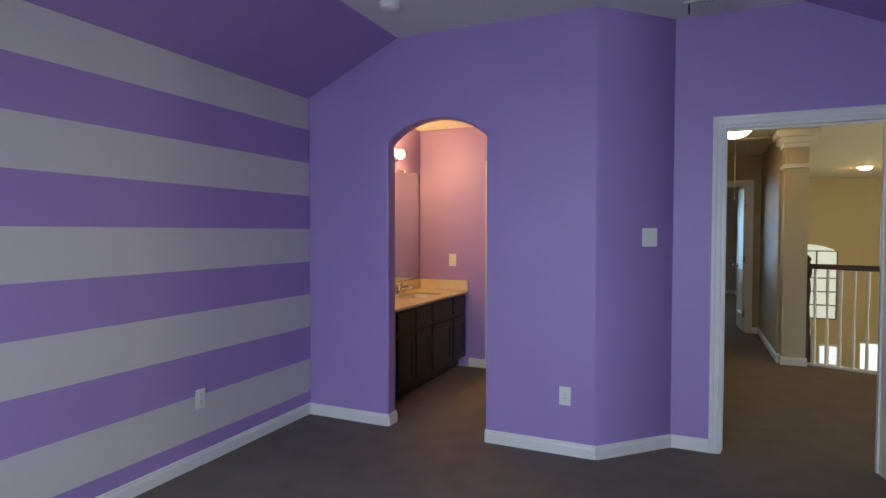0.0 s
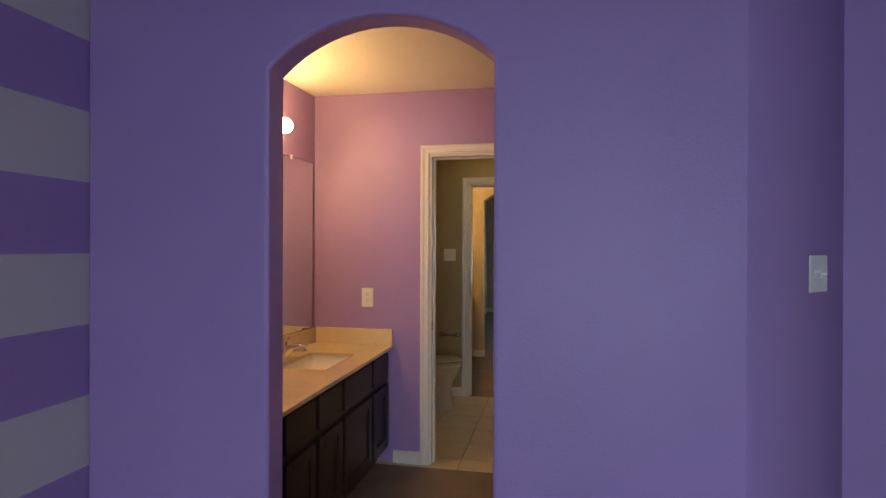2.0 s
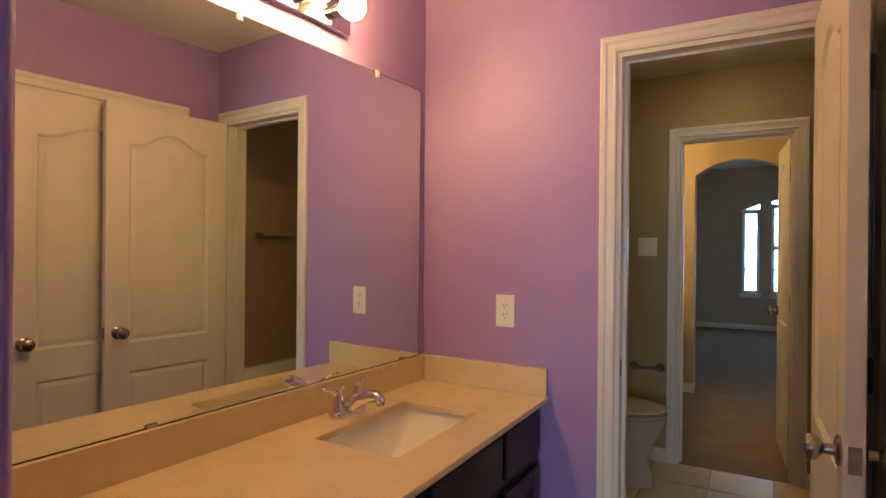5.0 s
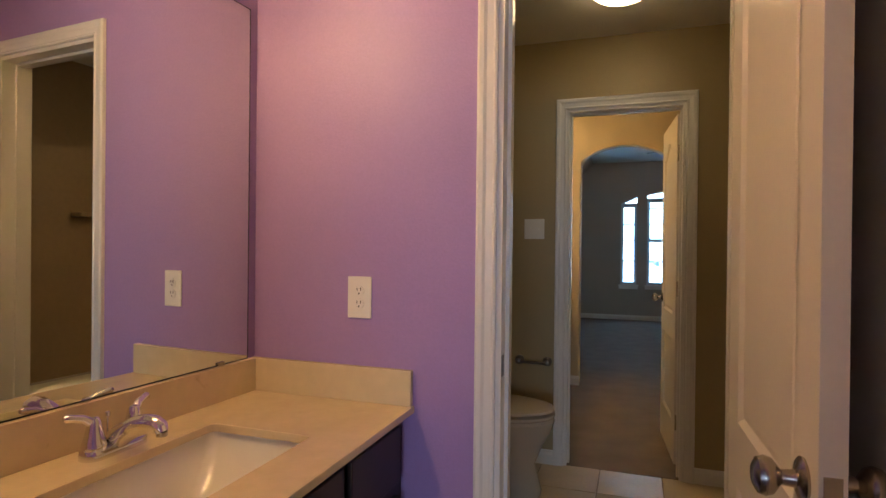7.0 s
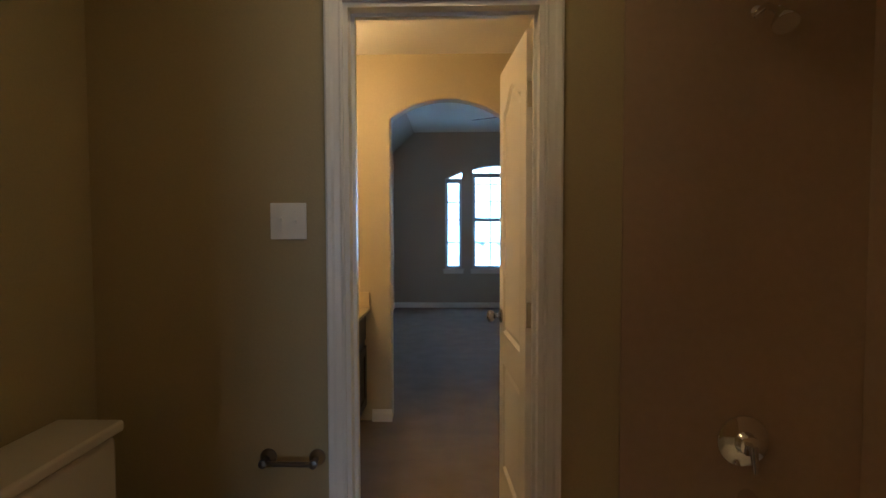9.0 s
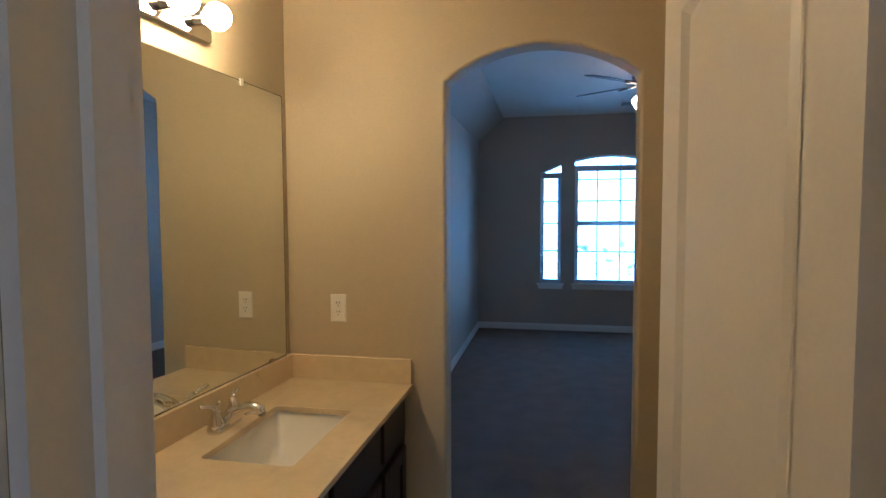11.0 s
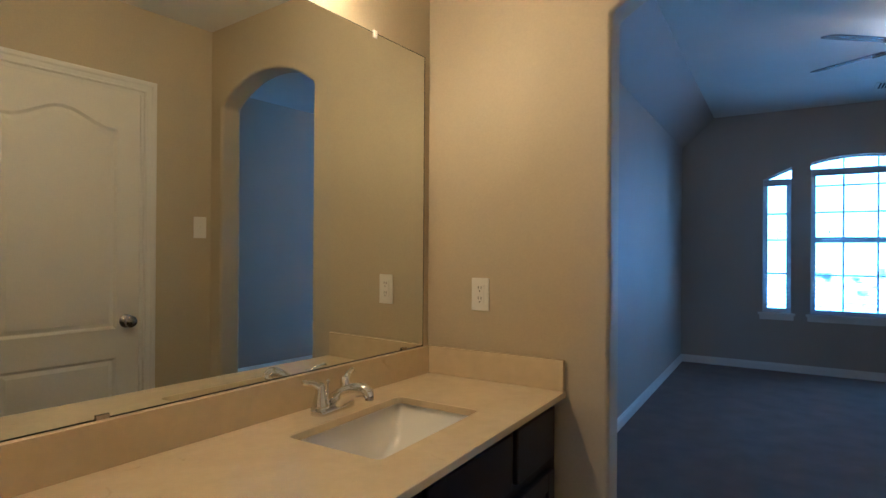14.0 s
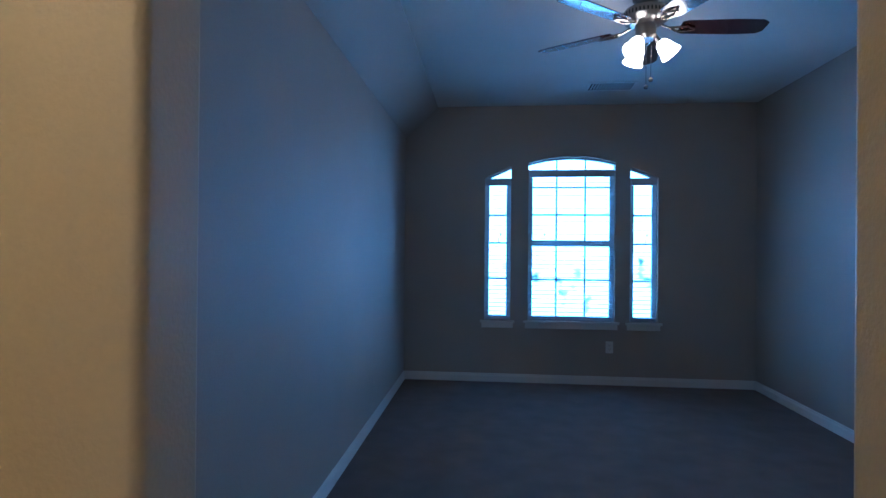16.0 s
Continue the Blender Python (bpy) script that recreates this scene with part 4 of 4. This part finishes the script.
for i, a in enumerate((228, 345, 108)):
    r = k @ Matrix.Rotation(radians(a), 4, "Z") @ Matrix.Translation((0.05, 0, 2.522)) @ Matrix.Rotation(radians(142), 4, "Y")
    arm = part("light_arm", lathe(B(), [(0.001, 0), (0.012, 0), (0.012, 0.03), (0.021, 0.034), (0.021, 0.05), (0.001, 0.05)], 14, r), bronze, fan, smooth=True)
    part("glass_shade", lathe(B(), [(0.02, 0.045), (0.030, 0.05), (0.041, 0.075), (0.047, 0.105), (0.060, 0.140), (0.056, 0.140), (0.043, 0.105), (0.036, 0.075), (0.018, 0.048)], 24, r), shade_mat, arm, "lit frosted glass shade", smooth=True)
for dx, z in ((-0.004, 2.240), (0.022, 2.280)):
    part("pull_chain", tube(B(), [(CX + dx, CY - 0.03, 2.51), (CX + dx, CY - 0.03, z)], 0.0018, 6), nickel, fan)
    bm = B()
    bmesh.ops.create_uvsphere(bm, u_segments=12, v_segments=8, radius=0.013, matrix=Matrix.Translation((CX + dx, CY - 0.03, z - 0.008)))
    part("pull_knob", bm, bronze, fan, smooth=True)

# ---- hall and stairwell outside the bedroom ----
ORIGIN = Vector((-0.052, 0.058, 0))
setting("floor_hall", prism(B(), [(1.0, 4.12), (4.6, 4.12), (4.6, 5.9), (4.0, 6.25), (3.5, 6.58), (3.06, 6.80), (2.53, 7.0), (2.25, 7.12), (2.0, 7.2), (2.0, 8.9), (1.0, 8.9), (1.0, 5.7), (0.9, 4.2)], "z", -0.25, -0.001), carpet, "brown hall carpet reaching the stair rail", "carpet floor")
HC = 2.44
setting("ceiling_hall", box(box(B(), 1.0, 2.2, 4.15, 8.95, HC, 2.6), 2.2, 7.0, 4.15, 14.2, HC, 2.6), ceiling_white, "white hall ceiling", "ceiling")
setting("wall_hall_west", box(B(), 0.97, 1.04, 4.15, 9.0, 0, HC), tan, "tan hall wall", "wall")
# darker bathroom tan paints shade into the hall's east and end walls
setting("wall_hall_east", box(B(), 2.03, 2.2, 7.15, 8.9, 0, HC), olive, "tan hall wall, its shade put into darker paint", "wall")
setting("wall_hall_end", prism(B(), opening_outline(1.0, 2.2, 1.25, 1.885, 2.04, 2.95), "y", 8.9, 9.0), olive, "tan hall wall with a doorway, in the same darker paint", "wall")
casing("trim_hall_door", 1.25, 1.885, 2.04, pose(0, 8.9, 0), "white casing round the hall doorway")
jamb("frame_hall_door", 1.25, 1.885, 2.04, 0.10, pose(0, 8.9, 0), "white lining of the hall doorway")
door("door_6", pose(1.865, 9.0, 0, 0, 0, 93), 0.62, "white moulded hall door standing open")
skirting((2.03, 7.0), (2.03, 8.9), (-1, 0))
skirting((1.885 + 0.057, 8.9), (2.03, 8.9), (0, -1))
root = thing("hall_column", (2.165, 7.07, 0), "square tan column with white crown and band", "column", kind="structure")
part("shaft", box(B(), 2.055, 2.27, 6.95, 7.18, 0, HC), tan, root)
for z0, z1, p in ((0.0, 0.083, 0.013), (2.05, 2.075, 0.022), (2.08, 2.092, 0.012), (2.26, 2.31, 0.022), (2.31, 2.37, 0.050), (2.37, HC, 0.085)):
    part("moulding", box(B(), 2.055 - p, 2.27 + p, 6.95 - p, 7.18 + p, z0, z1 - 0.001), trim_white, root, "white moulding", bevel=0.006)
setting("attic_hatch", box(B(), 1.18, 1.95, 7.3, 8.5, HC - 0.014, HC), trim_white, "white attic hatch in the hall ceiling", "hatch", bevel=0.004)
root = thing("pull_cord", (1.62, 7.4, HC - 0.014), "white attic pull cord with a small knob", "pull cord")
part("cord", tube(B(), [(1.62, 7.4, HC - 0.014), (1.62, 7.4, 1.80)], 0.003, 6), plate, root)
part("knob", lathe(B(), [(0.001, 1.76), (0.010, 1.765), (0.006, 1.80), (0.001, 1.802)], 10, Matrix.Translation((1.62, 7.4, 0))), plate, root)
root = thing("hall_ceiling_light", (1.56, 6.6, HC), "round frosted dome hall light, lit", "ceiling light")
k = Matrix.Translation((1.56, 6.6, 0))
part("canopy", lathe(B(), [(0.001, HC), (0.16, HC), (0.16, HC - 0.015), (0.001, HC - 0.015)], 28, k), plate, root)
part("dome", lathe(B(), [(0.001, HC - 0.015), (0.155, HC - 0.015), (0.145, HC - 0.05), (0.10, HC - 0.085), (0.04, HC - 0.1), (0.001, HC - 0.101)], 28, k), dome_mat, root, smooth=True)

# curved stair rail
curve = [Vector(p) for p in ((2.27, 7.11, 0), (2.53, 7.0, 0), (2.80, 6.905, 0), (3.06, 6.80, 0), (3.30, 6.685, 0), (3.52, 6.56, 0), (3.78, 6.39, 0), (4.02, 6.22, 0), (4.3, 6.03, 0))]
rail = thing("stair_railing", (3.2, 6.7, 0), "curved stair railing with dark handrail and white balusters", "railing")
bm = B()
prof = [(-0.030, 0.0), (0.030, 0.0), (0.033, 0.02), (0.028, 0.042), (0.012, 0.052), (-0.012, 0.052), (-0.028, 0.042), (-0.033, 0.02)]
rings = []
for i, p in enumerate(curve):
    d = (curve[min(i + 1, len(curve) - 1)] - curve[max(i - 1, 0)]).normalized()
    s = Vector((-d.y, d.x, 0))
    rings.append([p + s * a + Vector((0, 0, 1.005 + z)) for a, z in prof])
part("handrail", loft(bm, rings), rail_wood, rail, "dark stained wooden handrail", smooth=True)
part("shoe_rail", loft(B(), [[p + Vector((a * 0.4, a, z)) for a, z in ((-0.04, 0), (0.04, 0), (0.04, 0.02), (-0.04, 0.02))] for p in curve]), trim_white, rail)
part("newel_post", lathe(B(), [(0.001, 0), (0.04, 0), (0.04, 0.30), (0.028, 0.34), (0.036, 0.42), (0.022, 0.60), (0.034, 0.80), (0.022, 0.90), (0.04, 0.95), (0.04, 1.04), (0.02, 1.07), (0.034, 1.11), (0.001, 1.15)], 16, Matrix.Translation((2.30, 7.10, 0))), rail_wood, rail, "dark wooden newel post", smooth=True)
prof = [(0.001, 0.02), (0.0165, 0.02), (0.0165, 0.26), (0.010, 0.29), (0.018, 0.33), (0.013, 0.40), (0.010, 0.62), (0.016, 0.66), (0.010, 0.69), (0.0165, 0.72), (0.0165, 1.0), (0.001, 1.0)]
walked, nxt = 0.0, 0.10
for a, b in zip(curve, curve[1:]):
    seg = (b - a).length
    while nxt <= walked + seg:
        p = a.lerp(b, (nxt - walked) / seg)
        part("baluster", lathe(B(), prof, 10, Matrix.Translation(p)), trim_white, rail, "white turned baluster", smooth=True)
        nxt += 0.112
    walked += seg
# two-storey stairwell beyond
FW = 13.3
setting("stairwell_wall_far", box(B(), 2.1, 7.1, FW, FW + 0.12, -2.9, HC), tan, "tall tan stairwell wall", "wall")
setting("stairwell_wall_side", prism(B(), [(5.7, FW), (7.0, 11.2), (7.1, 11.2), (7.1, FW)], "z", -2.9, HC), tan, "angled tan stairwell wall", "wall")
setting("stairwell_wall_east", box(B(), 7.0, 7.12, 4.1, 11.4, -2.9, HC), tan, "tan stairwell wall", "wall")
setting("stairwell_floor", box(B(), 2.0, 7.1, 4.1, FW, -2.95, -2.85), carpet, "carpet on the lower floor", "carpet floor")
setting("stairwell_wall_near", box(B(), 4.55, 7.1, 4.0, 4.1, -2.9, HC), tan, "tan stairwell wall", "wall")
setting("stairwell_wall_west", box(B(), 2.1, 2.2, 7.3, FW, -2.9, HC), tan, "tan stairwell wall", "wall")
for nm, x0, x1, z0, z1, mat, lab in (("window_5", 2.74, 3.762, -0.31, 1.02, siding_dim, "arched stairwell window with dim leaded panes"), ("window_6", 3.49, 3.80, -1.28, -0.83, glow_window, "bright lower stairwell window with shutters"), ("window_7", 4.15, 4.92, -1.38, -0.74, glow_window, "bright lower stairwell window"), ("window_8", 5.18, 5.44, -1.40, -0.80, glow_window, "bright narrow stairwell window")):
    root = thing(nm, ((x0 + x1) / 2, FW, z0), lab, "window", kind="structure")
    pts = [(x0, z0), (x1, z0), (x1, z1)]
    if nm == "window_5":
        pts += [(x0 + (x1 - x0) * (1 - i / 8), z1 + 0.13 * (1 - (2 * i / 8 - 1) ** 2)) for i in range(1, 8)]
    pts.append((x0, z1))
    part("pane", prism(B(), pts, "y", FW - 0.012, FW - 0.002), mat, root)
    cols, rows = (3, 5) if nm == "window_5" else (2, 1)
    for i in range(cols + 1):
        x = x0 + (x1 - x0) * i / cols
        part("glazing_bar", box(B(), x - 0.014, x + 0.014, FW - 0.03, FW - 0.013, z0, z1), bronze if cols == 3 else trim_white, root)
    for i in range(rows + 1):
        z = z0 + (z1 - z0) * i / rows
        part("glazing_bar", box(B(), x0, x1, FW - 0.028, FW - 0.0135, z - 0.012, z + 0.012), bronze if cols == 3 else trim_white, root)
    if nm == "window_6":
        for i in range(9):
            z = z0 + 0.03 + i * 0.05
            part("shutter_louvre", box(B(), x0 + 0.01, x1 - 0.01, FW - 0.06, FW - 0.031, z, z + 0.012), trim_white, root)
root = thing("recessed_light", (3.7, 11.2, HC), "round recessed ceiling light, lit", "ceiling light")
k = Matrix.Translation((3.7, 11.2, 0))
part("trim_ring", lathe(B(), [(0.085, HC), (0.11, HC), (0.105, HC - 0.01), (0.085, HC - 0.008)], 24, k), plate, root)
part("lens", lathe(B(), [(0.001, HC - 0.001), (0.086, HC - 0.001), (0.080, HC - 0.025), (0.05, HC - 0.045), (0.001, HC - 0.05)], 24, k), bulb_mat, root, "lit lens")
# warm fill lamp added to brighten the stairwell; no window or fixture stands here
lamp_area("stairwell_fill", pose(6.9, 8.0, 0.6, 0, 90, 0), 2.2, 2.6, 155, (1.0, 0.90, 0.56))

# ---- bathroom floor tiles ----
ORIGIN = Vector((0, 0, 0))
bed = setting("bathroom_floor", box(B(), -1.6, 0.95, 5.56, END + 0.02, -0.08, -0.004), grout, "beige ceramic tile floor with grey joints", "tile floor")
tile_mesh = {}
S = 0.325
ys = [END + 0.015 - S * i for i in range(7)]
xs = [-0.525 + S * i for i in range(-4, 5)]
for y in ys:
    for x in xs:
        a0, a1 = max(x - S + 0.003, -1.549), min(x - 0.003, 0.134)
        b0, b1 = max(y - S + 0.003, 5.56), min(y - 0.003, END + 0.018)
        if a1 - a0 < 0.02 or b1 - b0 < 0.02:
            continue
        key = (round(a1 - a0, 3), round(b1 - b0, 3))
        if key not in tile_mesh:
            bm = B()
            w, d = key[0] / 2, key[1] / 2
            loft(bm, [[(-w, -d, -0.012), (w, -d, -0.012), (w, d, -0.012), (-w, d, -0.012)], [(-w, -d, -0.002), (w, -d, -0.002), (w, d, -0.002), (-w, d, -0.002)], [(-w + 0.002, -d + 0.002, 0), (w - 0.002, -d + 0.002, 0), (w - 0.002, d - 0.002, 0), (-w + 0.002, d - 0.002, 0)]])
            bmesh.ops.recalc_face_normals(bm, faces=bm.faces)
            me = bpy.data.meshes.new("tile")
            bm.to_mesh(me)
            bm.free()
            me.materials.append(tile_mat)
            tile_mesh[key] = me
        t = new("tile", tile_mesh[key])
        t.location = ((a0 + a1) / 2, (b0 + b1) / 2, 0.0015)
        t.parent = bed
